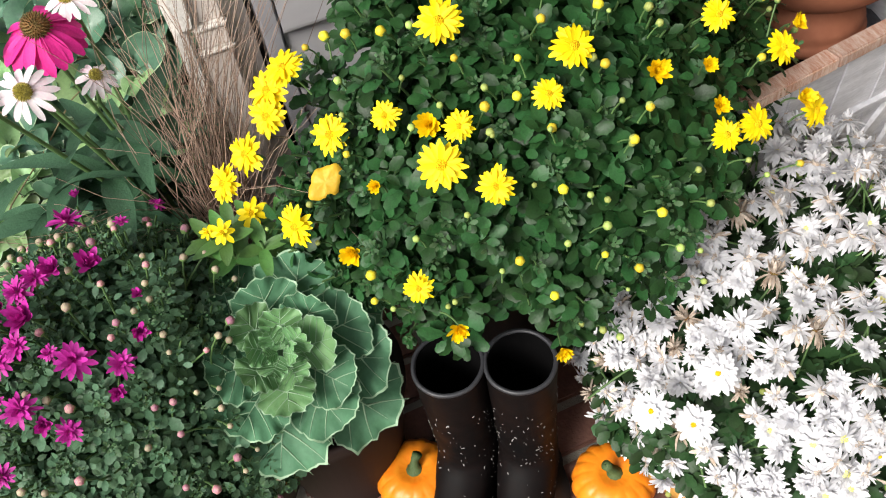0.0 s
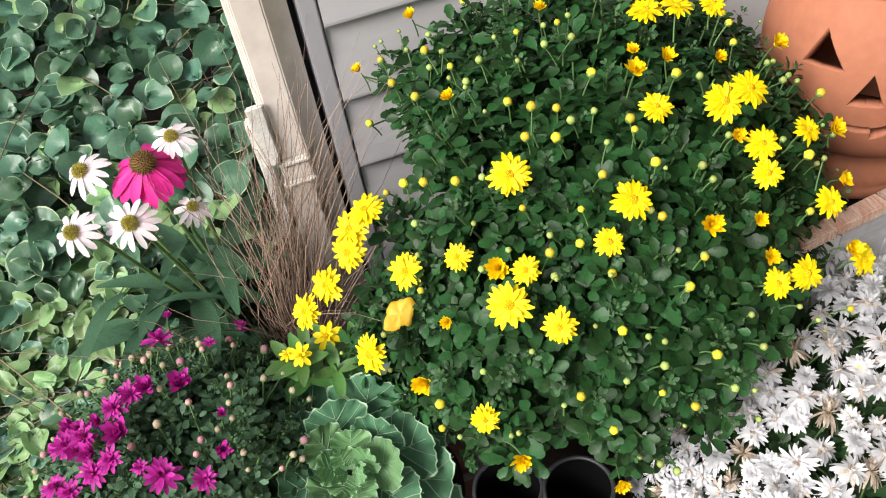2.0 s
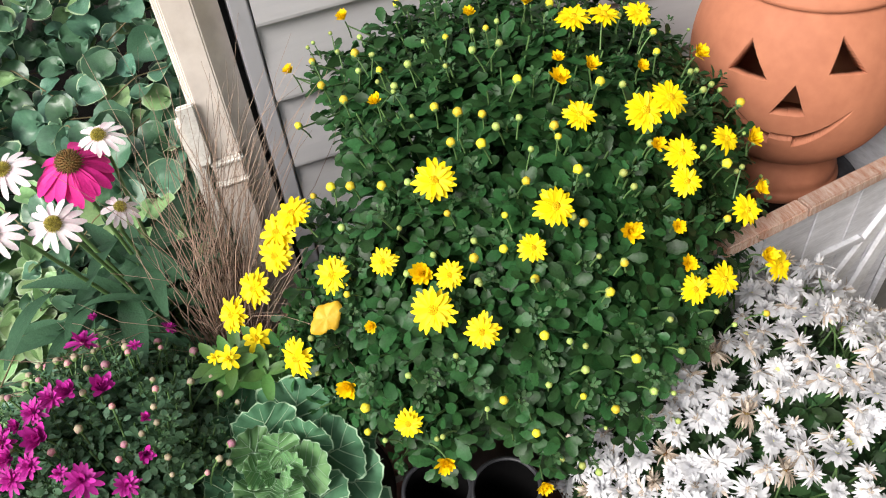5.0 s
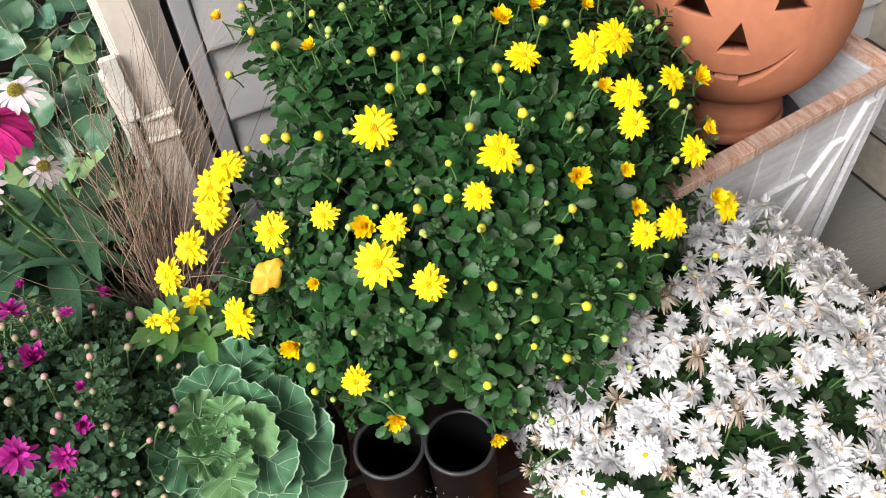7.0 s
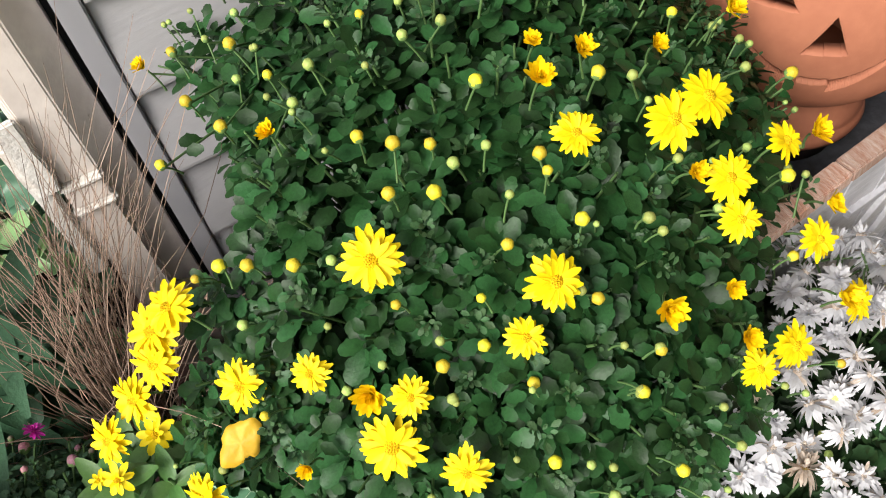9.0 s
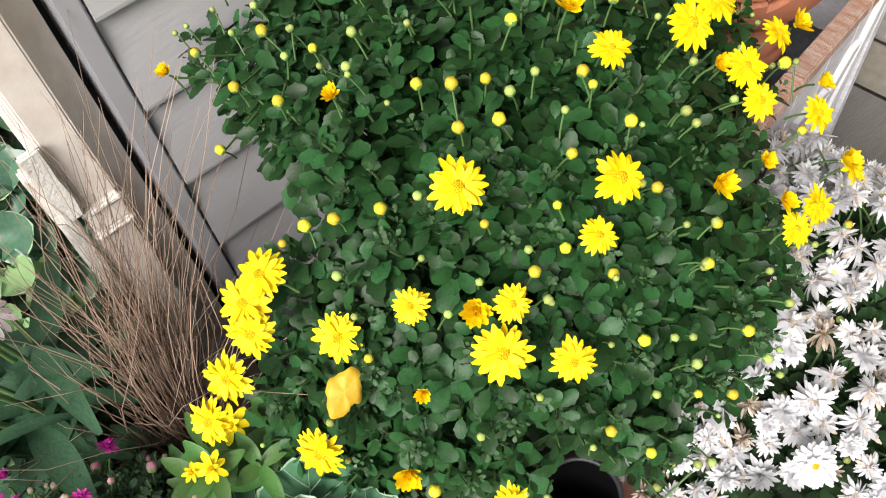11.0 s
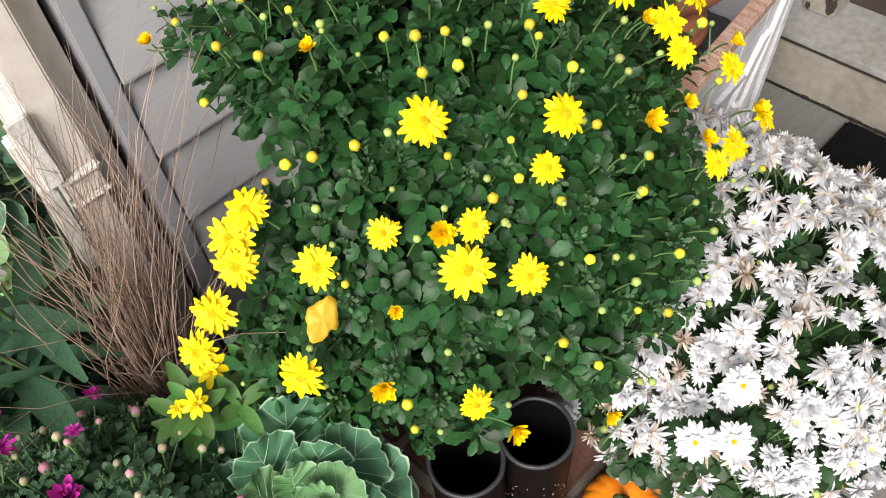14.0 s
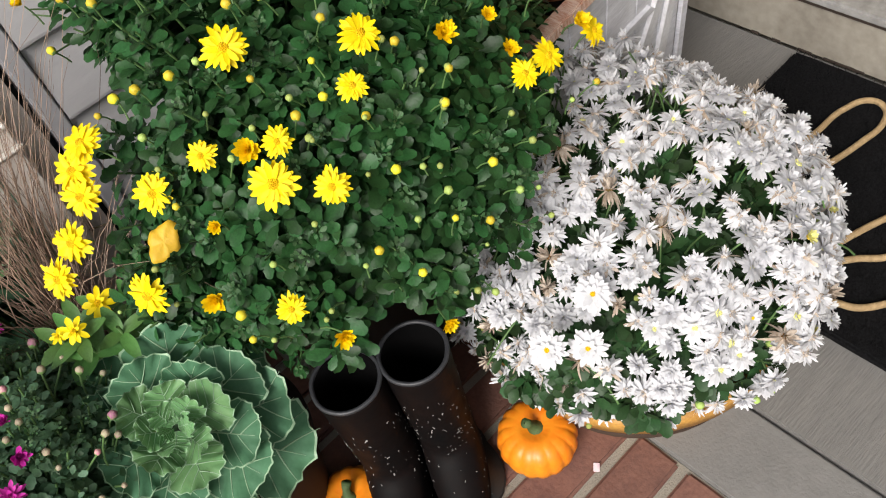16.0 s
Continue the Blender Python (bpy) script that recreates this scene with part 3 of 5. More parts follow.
def panel_point(u, w, lift=0.0):
    top, low = A.lerp(B, u) + Vector((0, 0, -0.009)), BL.lerp(BR, u)
    n = Vector((0.1, -0.98, -0.1)).normalized()
    return low.lerp(top, w) + n * lift


def panel_piece(name, u0, u1, w0, w1, lift, material, label=""):
    bm = bmesh.new()
    g = []
    for lf in (lift - 0.008, lift):
        g.append([bm.verts.new(panel_point(u, w, lf)) for u, w in ((u0[0], w0), (u1[0], w0), (u1[1], w1), (u0[1], w1))])
    bm.faces.new(g[0][::-1]), bm.faces.new(g[1])
    for k in range(4):
        bm.faces.new((g[0][k], g[0][(k + 1) % 4], g[1][(k + 1) % 4], g[1][k]))
    bmesh.ops.recalc_face_normals(bm, faces=bm.faces)
    bmesh.ops.bevel(bm, geom=bm.edges[:], offset=0.001, segments=1, affect="EDGES")
    return L(part(name, bm, material, crate, label))


cuts = [0.0, 0.2, 0.42, 0.62, 0.8, 0.95]
for k in range(5):
    panel_piece("panel_board", (cuts[k], cuts[k]), (cuts[k + 1] - 0.006,) * 2, 0.0, 1.0, 0.0, M_CRATE)
panel_piece("corner_post", (0.955, 0.955), (1.0, 1.0), -0.1, 1.0, 0.006, M_CRATE, "white corner post")
panel_piece("base_rail", (0.1, 0.1), (0.95, 0.95), -0.03, 0.06, 0.006, M_CRATE, "white base rail")
panel_piece("brace", (0.46, 0.79), (0.55, 0.85), 0.06, 0.78, 0.007, M_CRATE_STRIP, "clean white diagonal strip")
panel_piece("brace", (0.72, 0.9), (0.8, 0.945), 0.06, 0.93, 0.007, M_CRATE_STRIP, "clean white diagonal strip")
panel_piece("cross_rail", (0.5, 0.5), (0.74, 0.7), 0.62, 0.66, 0.006, M_CRATE, "short cross rail")
L(part("side_board", beam((0.966, 0.755, 0.236), (0.95, 1.03, 0.236), 0.014, 0.352, 0.001), M_CRATE, crate, "white side board"))
L(part("side_board", beam((0.955, 1.03, 0.236), (0.61, 1.03, 0.236), 0.014, 0.352, 0.001), M_CRATE, crate))
L(part("side_board", beam((0.608, 0.71, 0.25), (0.608, 1.03, 0.25), 0.014, 0.324, 0.001), M_CRATE, crate))
bm = bmesh.new()
bmesh.ops.create_grid(bm, x_segments=24, y_segments=20, size=0.5)
for v in bm.verts:
    u, w = v.co.x + 0.5, v.co.y + 0.5
    v.co = Vector((0.616 + 0.335 * u, 0.712 + 0.045 * u + (0.312 - 0.045 * u) * w, 0.3 + 0.012 * noise.noise(Vector((u * 9, w * 9, 1)))))
L(part("liner", bm, M_GREY_SOIL, crate, "dusty grey liner and soil", True))

jack = root("jack_o_lantern", 0.818, 0.856, 0.302, "terracotta jack-o'-lantern with cut-out face on a flared foot", "lantern")
JR, JH = 0.134, 0.132
JZ = 0.53
face_dir = -2.324


def jack_wall():
    """The hollow body: a grid over angle and height with the cut-outs left open and given thickness."""
    vo, faces = [], []
    turns = [face_dir - 0.8 + 1.6 * k / 320 for k in range(321)]
    turns += [face_dir + 0.8 + (2 * math.pi - 1.6) * k / 60 for k in range(1, 60)]
    tiers = [-0.84 + 0.36 * k / 14 for k in range(14)] + [-0.48 + 1.0 * k / 260 for k in range(260)] + [0.52 + 0.06 * k / 4 for k in range(5)]
    nu, nv = len(turns), len(tiers) - 1

    def spot(i, j, k):
        a = turns[i % nu]
        t = tiers[j]
        ph = t * math.pi / 2
        r = (JR - k) * math.cos(ph) ** (0.72 if ph > 0 else 0.72 - 0.1 * min(1.0, -ph))
        return (r * math.cos(a), r * math.sin(a), (JH - k) * math.sin(ph) * 1.02)

    def inside(x, y):
        def tri(a, b, c):
            side = [(q[0] - p[0]) * (y - p[1]) - (q[1] - p[1]) * (x - p[0]) for p, q in ((a, b), (b, c), (c, a))]
            return min(side) > 0 or max(side) < 0
        if tri((-0.064, 0.068), (-0.083, 0.025), (-0.031, 0.027)) or tri((0.045, 0.082), (0.033, 0.042), (0.077, 0.04)) or tri((0.0, 0.029), (-0.022, -0.013), (0.017, -0.011)):
            return True
        u = x / 0.069
        m = -0.058 + 0.046 * u * u + 0.006 * u
        if abs(u) < 1 and m - 0.006 * (1 - u * u) < y < m + 0.014 * (1 - u * u) ** 0.6:
            return not (-0.019 < x < 0.01 and y < m + 0.006)
        return -0.017 < x < 0.008 and m < y < m + 0.016

    hole = {}
    for j in range(nv):
        for i in range(nu):
            da = (turns[i] + 0.0022 - face_dir + math.pi) % (2 * math.pi) - math.pi
            hole[i, j] = abs(da) < 0.79 and inside(da * JR, spot(i, j, 0)[2])
    for k in (0.0, 0.016):
        for j in range(nv + 1):
            for i in range(nu):
                vo.append(spot(i, j, k))
    n0 = (nv + 1) * nu
    q = lambda i, j, s: s * n0 + j * nu + i % nu
    for j in range(nv):
        for i in range(nu):
            if hole[i, j]:
                continue
            faces.append((q(i, j, 0), q(i + 1, j, 0), q(i + 1, j + 1, 0), q(i, j + 1, 0)))
            faces.append((q(i, j + 1, 1), q(i + 1, j + 1, 1), q(i + 1, j, 1), q(i, j, 1)))
            for (di, dj, e) in ((-1, 0, ((i, j), (i, j + 1))), (1, 0, ((i + 1, j + 1), (i + 1, j))), (0, -1, ((i + 1, j), (i, j))), (0, 1, ((i, j + 1), (i + 1, j + 1)))):
                if hole.get(((i + di) % nu, j + dj)):
                    a, b = e
                    faces.append((q(*a, 0), q(*b, 0), q(*b, 1), q(*a, 1)))
    return vo, faces


v, f = jack_wall()
body = link_mesh("body", v, f, [M_TERRA], jack, "smooth terracotta body with triangular eyes and a toothed grin")
body.location = (0, 0, JZ - 0.302)
v, f = lathe([(0.001, 0.142), (0.05, 0.139), (0.08, 0.13), (0.099, 0.116), (0.1045, 0.109), (0.1045, 0.1045), (0.098, 0.102), (0.07, 0.108), (0.001, 0.118)], 64)
link_mesh("lid", v, f, [M_TERRA], jack, "low domed terracotta lid").location = (0, 0, JZ - 0.302)
v, f = lathe([(0.001, 0.0), (0.073, 0.0), (0.079, 0.004), (0.081, 0.011), (0.078, 0.017), (0.0755, 0.019), (0.077, 0.024), (0.074, 0.034), (0.068, 0.046), (0.062, 0.06), (0.06, 0.078), (0.001, 0.082)], 64)
link_mesh("foot", v, f, [M_TERRA], jack, "flared terracotta foot ring").location = (0, 0, 0.034)
# ring under the foot, its shade painted in with the darkened clay
v, f = lathe([(0.001, 0.0), (0.06, 0.0), (0.063, 0.02), (0.066, 0.0345), (0.001, 0.0345)], 40)
link_mesh("base_ring", v, f, [M_TERRA_SHADED], jack, "clay base ring darkened for shade")


# ---- yellow chrysanthemum ----
YC, YR = Vector((0.41, 0.831, 0.399)), Vector((0.325, 0.315, 0.283))
yellow = root("yellow_chrysanthemum", 0.41, 0.84, 0.0, "large bushy chrysanthemum with yellow flowers and many buds", "potted plant")
pot(yellow, "pot", (0.41, 0.84, 0.0), 0.165, 0.12, 0.33, M_POT_BLACK, label="black plastic nursery pot")
rng = random.Random(21)
leaves, stems = Heap(), Heap()


picked = []


def yellow_shape(p):
    """The bush is slimmer towards the door."""
    slim = 0.95 - 0.13 * min(1.0, max(0.0, (0.8 - p.y) / 0.18))
    p = Vector((YC.x + (p.x - YC.x) * slim, p.y, p.z)) if p.x > YC.x else p
    return YC + (p - YC) * (1 + 0.105 * min(1.0, max(0.0, (p.y - 0.78) / 0.15)))


def yellow_keep(p):
    """Clear of the wall, and open below the tuft that leans over the siding."""
    return p.y < 1.045 and not (p.y < 0.6 and p.z < 0.37) and not (p.y < 0.67 and p.z < 0.52 and p.x > 0.4 + 0.85 * (p.z - 0.36)) and not (p.y > 0.8 and p.x < 0.235) and not (p.y > 0.84 and p.x < 0.36 and p.z < 0.545)


tips = Heap()
shoots(leaves, rng, YC, YR * 0.965, -0.25, 2150, 0.8, 0.24, stems=stems, base=(0.41, 0.84, 0.31), keep=yellow_keep, shift=yellow_shape, singles=picked, tips=tips)
shoots(leaves, rng, YC, YR * 0.82, -0.2, 800, 1.05, 0.2, keep=yellow_keep, shift=yellow_shape)
MUM_LEAF = []
for v, f in LEAVES:
    ob = link_mesh("leaf_shape", v, f, [M_MUM_LEAF_ONE])
    MUM_LEAF.append(ob.data)
    bpy.data.objects.remove(ob)
for k, m in picked:
    shared("leaf", MUM_LEAF[k], Matrix.Translation(-yellow.location) @ m, yellow)
L(leaves.done("foliage", [M_MUM_LEAF], yellow, "dark green lobed leaves"))["kind"] = "stuff"
L(tips.done("shoot_tip", [M_TIP], yellow, "pale grey-green young shoot tips"))["kind"] = "stuff"
BLOOMS_A = [
    (0.277, 0.698, 0.64, 3.8), (0.363, 0.637, 0.621, 3.6), (0.241, 0.625, 0.562, 4.1), (0.273, 0.591, 0.553, 3.1),
    (0.175, 0.726, 0.543, 3.6), (0.218, 0.69, 0.574, 2.6), (0.244, 0.653, 0.582, 2.3), (0.262, 0.636, 0.584, 2.4),
    (0.339, 0.632, 0.586, 2.5), (0.412, 0.595, 0.606, 2.1), (0.417, 0.695, 0.662, 2.7), (0.418, 0.734, 0.675, 2),
    (0.453, 0.741, 0.675, 1.6), (0.43, 0.758, 0.678, 1.2), (0.468, 0.67, 0.667, 3.5), (0.49, 0.667, 0.671, 3.4),
    (0.484, 0.632, 0.639, 2.9), (0.48, 0.614, 0.622, 2.5), (0.463, 0.642, 0.647, 1.4), (0.537, 0.643, 0.626, 2.6),
    (0.571, 0.648, 0.609, 2), (0.535, 0.597, 0.58, 2.7), (0.554, 0.612, 0.586, 1.6), (0.459, 0.591, 0.598, 1.3),
]
BLOOMS_B = [
    (0.457, 0.568, 0.571, 1.6), (0.486, 0.557, 0.549, 3.1), (0.457, 0.554, 0.552, 2.5), (0.541, 0.571, 0.541, 2),
    (0.559, 0.568, 0.521, 2.7), (0.562, 0.733, 0.658, 1.9), (0.492, 0.721, 0.674, 1.3), (0.487, 0.837, 0.668, 3.4),
    (0.51, 0.818, 0.673, 3), (0.54, 0.804, 0.675, 2.8), (0.448, 0.865, 0.681, 1.9), (0.156, 0.773, 0.587, 3.3),
    (0.139, 0.782, 0.566, 3.4), (0.131, 0.77, 0.551, 3.3), (0.102, 0.78, 0.508, 3.4), (0.072, 0.771, 0.493, 3),
    (0.12, 0.696, 0.483, 4), (0.156, 0.638, 0.488, 2.2), (0.189, 0.572, 0.496, 2.5), (0.212, 0.557, 0.443, 2),
    (0.292, 0.524, 0.401, 1.7), (0.191, 0.652, 0.539, 1.2), (0.263, 0.805, 0.66, 1.4), (0.379, 1.007, 0.644, 1.7),
]
BLOOMS_C = [
    (0.29, 1.017, 0.638, 1.6), (0.214, 0.99, 0.607, 1.4), (0.385, 0.869, 0.685, 1.3),
]
BUDS_A = [
    (0.284, 0.816, 0.669), (0.322, 0.747, 0.668), (0.306, 0.835, 0.676), (0.328, 0.708, 0.656),
    (0.305, 0.722, 0.656), (0.368, 0.714, 0.666), (0.392, 0.683, 0.656), (0.393, 0.694, 0.661),
    (0.324, 0.652, 0.617), (0.365, 0.684, 0.652), (0.291, 0.646, 0.604), (0.314, 0.635, 0.594),
    (0.33, 0.607, 0.575), (0.384, 0.591, 0.592), (0.383, 0.617, 0.611), (0.237, 0.695, 0.602),
    (0.179, 0.775, 0.604), (0.196, 0.768, 0.613), (0.212, 0.753, 0.619), (0.237, 0.73, 0.627),
    (0.257, 0.714, 0.635), (0.192, 0.734, 0.59), (0.178, 0.694, 0.544), (0.278, 0.673, 0.621),
    (0.255, 0.658, 0.593), (0.23, 0.664, 0.575), (0.285, 0.636, 0.594), (0.283, 0.621, 0.581),
    (0.396, 0.652, 0.64), (0.43, 0.635, 0.636), (0.403, 0.58, 0.586), (0.384, 0.57, 0.568),
]
BUDS_B = [
    (0.403, 0.58, 0.586), (0.384, 0.57, 0.568), (0.32, 0.569, 0.544), (0.339, 0.558, 0.538),
    (0.351, 0.551, 0.532), (0.391, 0.533, 0.514), (0.435, 0.528, 0.506), (0.345, 0.541, 0.513),
    (0.402, 0.518, 0.478), (0.365, 0.519, 0.472), (0.338, 0.531, 0.489), (0.272, 0.554, 0.497),
    (0.256, 0.556, 0.489), (0.293, 0.533, 0.461), (0.159, 0.617, 0.474), (0.167, 0.588, 0.453),
    (0.155, 0.607, 0.45), (0.213, 0.559, 0.471), (0.347, 0.511, 0.391), (0.33, 0.514, 0.409),
    (0.496, 0.535, 0.502), (0.478, 0.541, 0.525), (0.538, 0.543, 0.488), (0.385, 0.753, 0.678),
    (0.392, 0.809, 0.686), (0.392, 0.84, 0.687), (0.366, 0.812, 0.685), (0.353, 0.85, 0.684),
    (0.306, 0.835, 0.676), (0.28, 0.852, 0.668), (0.283, 0.885, 0.667), (0.271, 0.911, 0.659),
]
BUDS_C = [
    (0.283, 0.885, 0.667), (0.271, 0.911, 0.659), (0.26, 0.943, 0.647), (0.235, 0.971, 0.628),
    (0.289, 0.95, 0.653), (0.191, 0.865, 0.624), (0.237, 0.842, 0.653), (0.226, 0.886, 0.649),
    (0.306, 0.764, 0.668), (0.341, 0.733, 0.668), (0.47, 0.707, 0.672), (0.454, 0.721, 0.672),
    (0.526, 0.74, 0.671), (0.543, 0.776, 0.67), (0.544, 0.688, 0.653), (0.589, 0.687, 0.624),
    (0.534, 0.626, 0.613), (0.514, 0.59, 0.581), (0.552, 0.625, 0.601), (0.332, 0.86, 0.68),
    (0.379, 0.844, 0.687), (0.408, 0.848, 0.686), (0.352, 1.013, 0.646), (0.482, 0.88, 0.67),
    (0.547, 0.793, 0.671), (0.347, 0.715, 0.663), (0.35, 0.664, 0.636),
]
YELLOW_HEADS = [
    petals_mesh("yellow_head", [(18, 0.0212, 0.0058, 7, 0.2, 0.0), (14, 0.0175, 0.0052, 17, 0.12, 0.001)], [M_YELLOW, M_YELLOW_DISC], 0.005, random.Random(s))
    for s in (1, 2, 3, 4)]
YELLOW_SMALL = [
    petals_mesh("yellow_half_head", [(14, 0.017, 0.0055, 38, -0.15, 0.0), (12, 0.015, 0.005, 55, -0.1, 0.001), (9, 0.011, 0.0045, 70, -0.1, 0.0015)], [M_GOLD, M_GOLD], 0.002, random.Random(s))
    for s in (6, 7, 8)]
BUD_YELLOW = bud_mesh("yellow_bud_mesh", [M_BUD_YELLOW, M_SEPAL], 0.005)
BUD_GREEN = bud_mesh("green_bud_mesh", [M_BUD_GREEN, M_SEPAL], 0.0041)


def dome_out(p, c, r):
    return Vector(((p.x - c[0]) / r[0] ** 2, (p.y - c[1]) / r[1] ** 2, (p.z - c[2]) / r[2] ** 2)).normalized()


def stalk(heap, p, n, length=0.05, r=0.0012):
    a = p - n * 0.004
    side = Vector((rng.gauss(0, 0.3), rng.gauss(0, 0.3), 0)) * length
    b = a - n * length * 0.4 + side * 0.3
    c = a - n * length * 0.75 + side * 0.6 - Vector((0, 0, length * 0.1))
    d = a - n * length + side * 0.9 - Vector((0, 0, length * 0.3))
    v, f = tube([a, b, c, d], [r, r, r, r * 1.15], 5)
    heap.add(v, f)


for x, y, z, cm in BLOOMS_A + BLOOMS_B + BLOOMS_C:
    p = Vector((x, y, z))
    n = (dome_out(p, YC, YR) + Vector((-0.12, -0.4, 0.45)) + Vector((rng.gauss(0, 0.16), rng.gauss(0, 0.16), rng.gauss(0, 0.12)))).normalized()
    p = p + n * 0.01
    me = YELLOW_HEADS[rng.randrange(4)] if cm >= 2.4 else YELLOW_SMALL[rng.randrange(3)]
    full = 4.4 if cm >= 2.4 else 2.9
    shared("flower", me, Matrix.Translation(-yellow.location) @ aim(p, n, rng.uniform(0, 6), (cm + (0.85 if x < 0.16 and y > 0.76 else 0.35)) / full), yellow)
    stalk(stems, p, n, 0.022, 0.0009)
twigs = Heap()


def twig(p):
    """A leafy twig that carries a lone bud out over the siding."""
    q = Vector((max(0.33, p.x + 0.1), 0.985, p.z - 0.035))
    path = [p, p.lerp(q, 0.35) - Vector((0, 0, 0.012)), p.lerp(q, 0.7) - Vector((0, 0, 0.01)), q]
    v, f = tube(path, [0.0009, 0.0012, 0.0014, 0.0016], 5)
    stems.add(v, f)
    for k in range(7):
        s = 0.12 + 0.12 * k
        at = p.lerp(q, s) - Vector((0, 0, 0.04 * s * (1 - s)))
        v, f = LEAVES[k % 4]
        twigs.add(v, f, aim(at, (rng.gauss(0, 0.4), -0.5, 0.8), k * 2.4 + rng.gauss(0, 0.3)) @ Matrix.Rotation(-0.3, 4, "Y") @ Matrix.Scale(rng.uniform(0.45, 0.75), 4))


for x, y, z in BUDS_A + BUDS_B + BUDS_C:
    p = Vector((x, y, z))
    if x < 0.3 and y > 0.9 or x < 0.26 and y > 0.82:
        twig(p)
    n = (dome_out(p, YC, YR) + Vector((0, 0, 0.5)) + Vector((rng.gauss(0, 0.2), rng.gauss(0, 0.2), 0))).normalized()
    p = p + n * 0.004
    shared("bud", BUD_YELLOW if rng.random() < 0.55 else BUD_GREEN, Matrix.Translation(-yellow.location) @ aim(p, n, rng.uniform(0, 6), rng.uniform(0.6, 0.95)), yellow)
    stalk(stems, p, n, 0.017, 0.0008)
for _ in range(90):
    p, n = dome_point(rng, YC, YR, -0.05)
    p = yellow_shape(p)
    if not yellow_keep(p):
        continue
    p = p + n * 0.006
    n = (n + Vector((0, 0, 0.6))).normalized()
    shared("bud", BUD_GREEN, Matrix.Translation(-yellow.location) @ aim(p, n, rng.uniform(0, 6), rng.uniform(0.45, 0.8)), yellow)
    stalk(stems, p, n, 0.014, 0.0007)
for x, y, z in ((0.221, 1.038, 0.577), (0.214, 0.99, 0.607), (0.29, 1.017, 0.638), (0.263, 0.805, 0.66)):
    twig(Vector((x, y, z)))
L(twigs.done("twig_leaf", [M_MUM_LEAF], yellow, "small leaves on the outer twigs"))["kind"] = "stuff"
L(stems.done("stem", [M_STEM], yellow, "thin green stems"))["kind"] = "stuff"

verts, faces = [(0, 0, 0.001)], []
for ring, s in enumerate((0.35, 0.7, 1.0)):
    for k in range(48):
        a = 2 * math.pi * k / 48
        rad = 0.021 * (1 + (0.1 * math.cos(4 * a + 0.5) + 0.07 * math.cos(2 * a) + 0.03 * math.sin(11 * a)) * s - (0.22 * s if 30 < k < 34 else 0))
        verts.append((s * rad * 1.25 * math.cos(a), s * rad * math.sin(a), 0.001 * (1 - s * s) + 0.0025 * s * s * math.cos(2 * a) + 0.0012 * math.sin(5 * a) * s))
for k in range(48):
    j = (k + 1) % 48
    faces.append((0, 1 + k, 1 + j))
    for ring in (0, 1):
        faces.append((1 + 48 * ring + k, 49 + 48 * ring + k, 49 + 48 * ring + j, 1 + 48 * ring + j))
fallen = link_mesh("fallen_leaf", verts, faces, [M_AUTUMN])
fallen.modifiers.new("thickness", "SOLIDIFY").thickness = 0.0006
fallen.matrix_basis = aim((0.151, 0.702, 0.516), (-0.15, -0.6, 0.75), 0.75, 0.66)
tagged(fallen, "orange-yellow fallen autumn leaf caught in the bush", "leaf")


# ---- white chrysanthemum in a basket pot ----
WC, WR = Vector((0.59, 0.55, 0.14)), Vector((0.232, 0.236, 0.225))
white = root("white_chrysanthemum", 0.56, 0.49, 0.0, "dense domed chrysanthemum with white flowers, some withered", "potted plant")
pot(white, "basket", (0.56, 0.522, 0.0), 0.178, 0.13, 0.15, M_POT_GOLD, 0.014, "straw-coloured basket pot")
for z in (0.118, 0.09, 0.06):
    v, f = lathe([(0.182 - (0.125 - z) * 0.32, z - 0.005), (0.1845 - (0.125 - z) * 0.32, z), (0.182 - (0.125 - z) * 0.32, z + 0.005)], 48)
    ob = link_mesh("band", v, f, [M_POT_STRIPE], white, "dark brown band")
    ob.location = Vector((0.56, 0.522, 0)) - white.location
rng = random.Random(33)
leaves, stems = Heap(), Heap()
shoots(leaves, rng, WC - Vector((0.014, 0, 0)), Vector((WR.x * 1.02, WR.y * 0.98, WR.z * 0.9)), 0.2, 1150, 0.95, 0.2, stems=stems, base=(0.56, 0.522, 0.13))
L(leaves.done("foliage", [M_WHITE_LEAF], white, "dark green leaves under the flowers"))["kind"] = "stuff"
WHITE_FULL = [petals_mesh("white_head", [(20, 0.0195, 0.0054, 2, 0.3, 0.0), (20, 0.0185, 0.0052, 22, 0.15, 0.001), (18, 0.0162, 0.0049, 42, 0.05, 0.002), (14, 0.012, 0.0045, 62, 0, 0.003)], [M_WHITE, M_CREAM], 0.0024, random.Random(s), fold=0.06, wild=15) for s in (1, 2, 3, 4, 21, 22)]
WHITE_OPEN = [petals_mesh("white_daisy_head", [(20, 0.02, 0.0058, 4, 0.12, 0.0), (16, 0.0175, 0.0054, 14, 0.1, 0.001), (10, 0.012, 0.0045, 34, 0.05, 0.0015)], [M_WHITE, M_YELLOW_DISC], 0.0034, random.Random(s), fold=0.1) for s in (5, 6)]
WHITE_LEMON = [petals_mesh("lemon_hearted_head", [(20, 0.0205, 0.0055, -2, 0.2, 0.0), (16, 0.018, 0.005, 14, 0.1, 0.001), (12, 0.012, 0.0042, 40, 0.05, 0.002)], [M_WHITE, M_CREAM], 0.0055, random.Random(s), fold=0.12, wild=12) for s in (23, 24)]
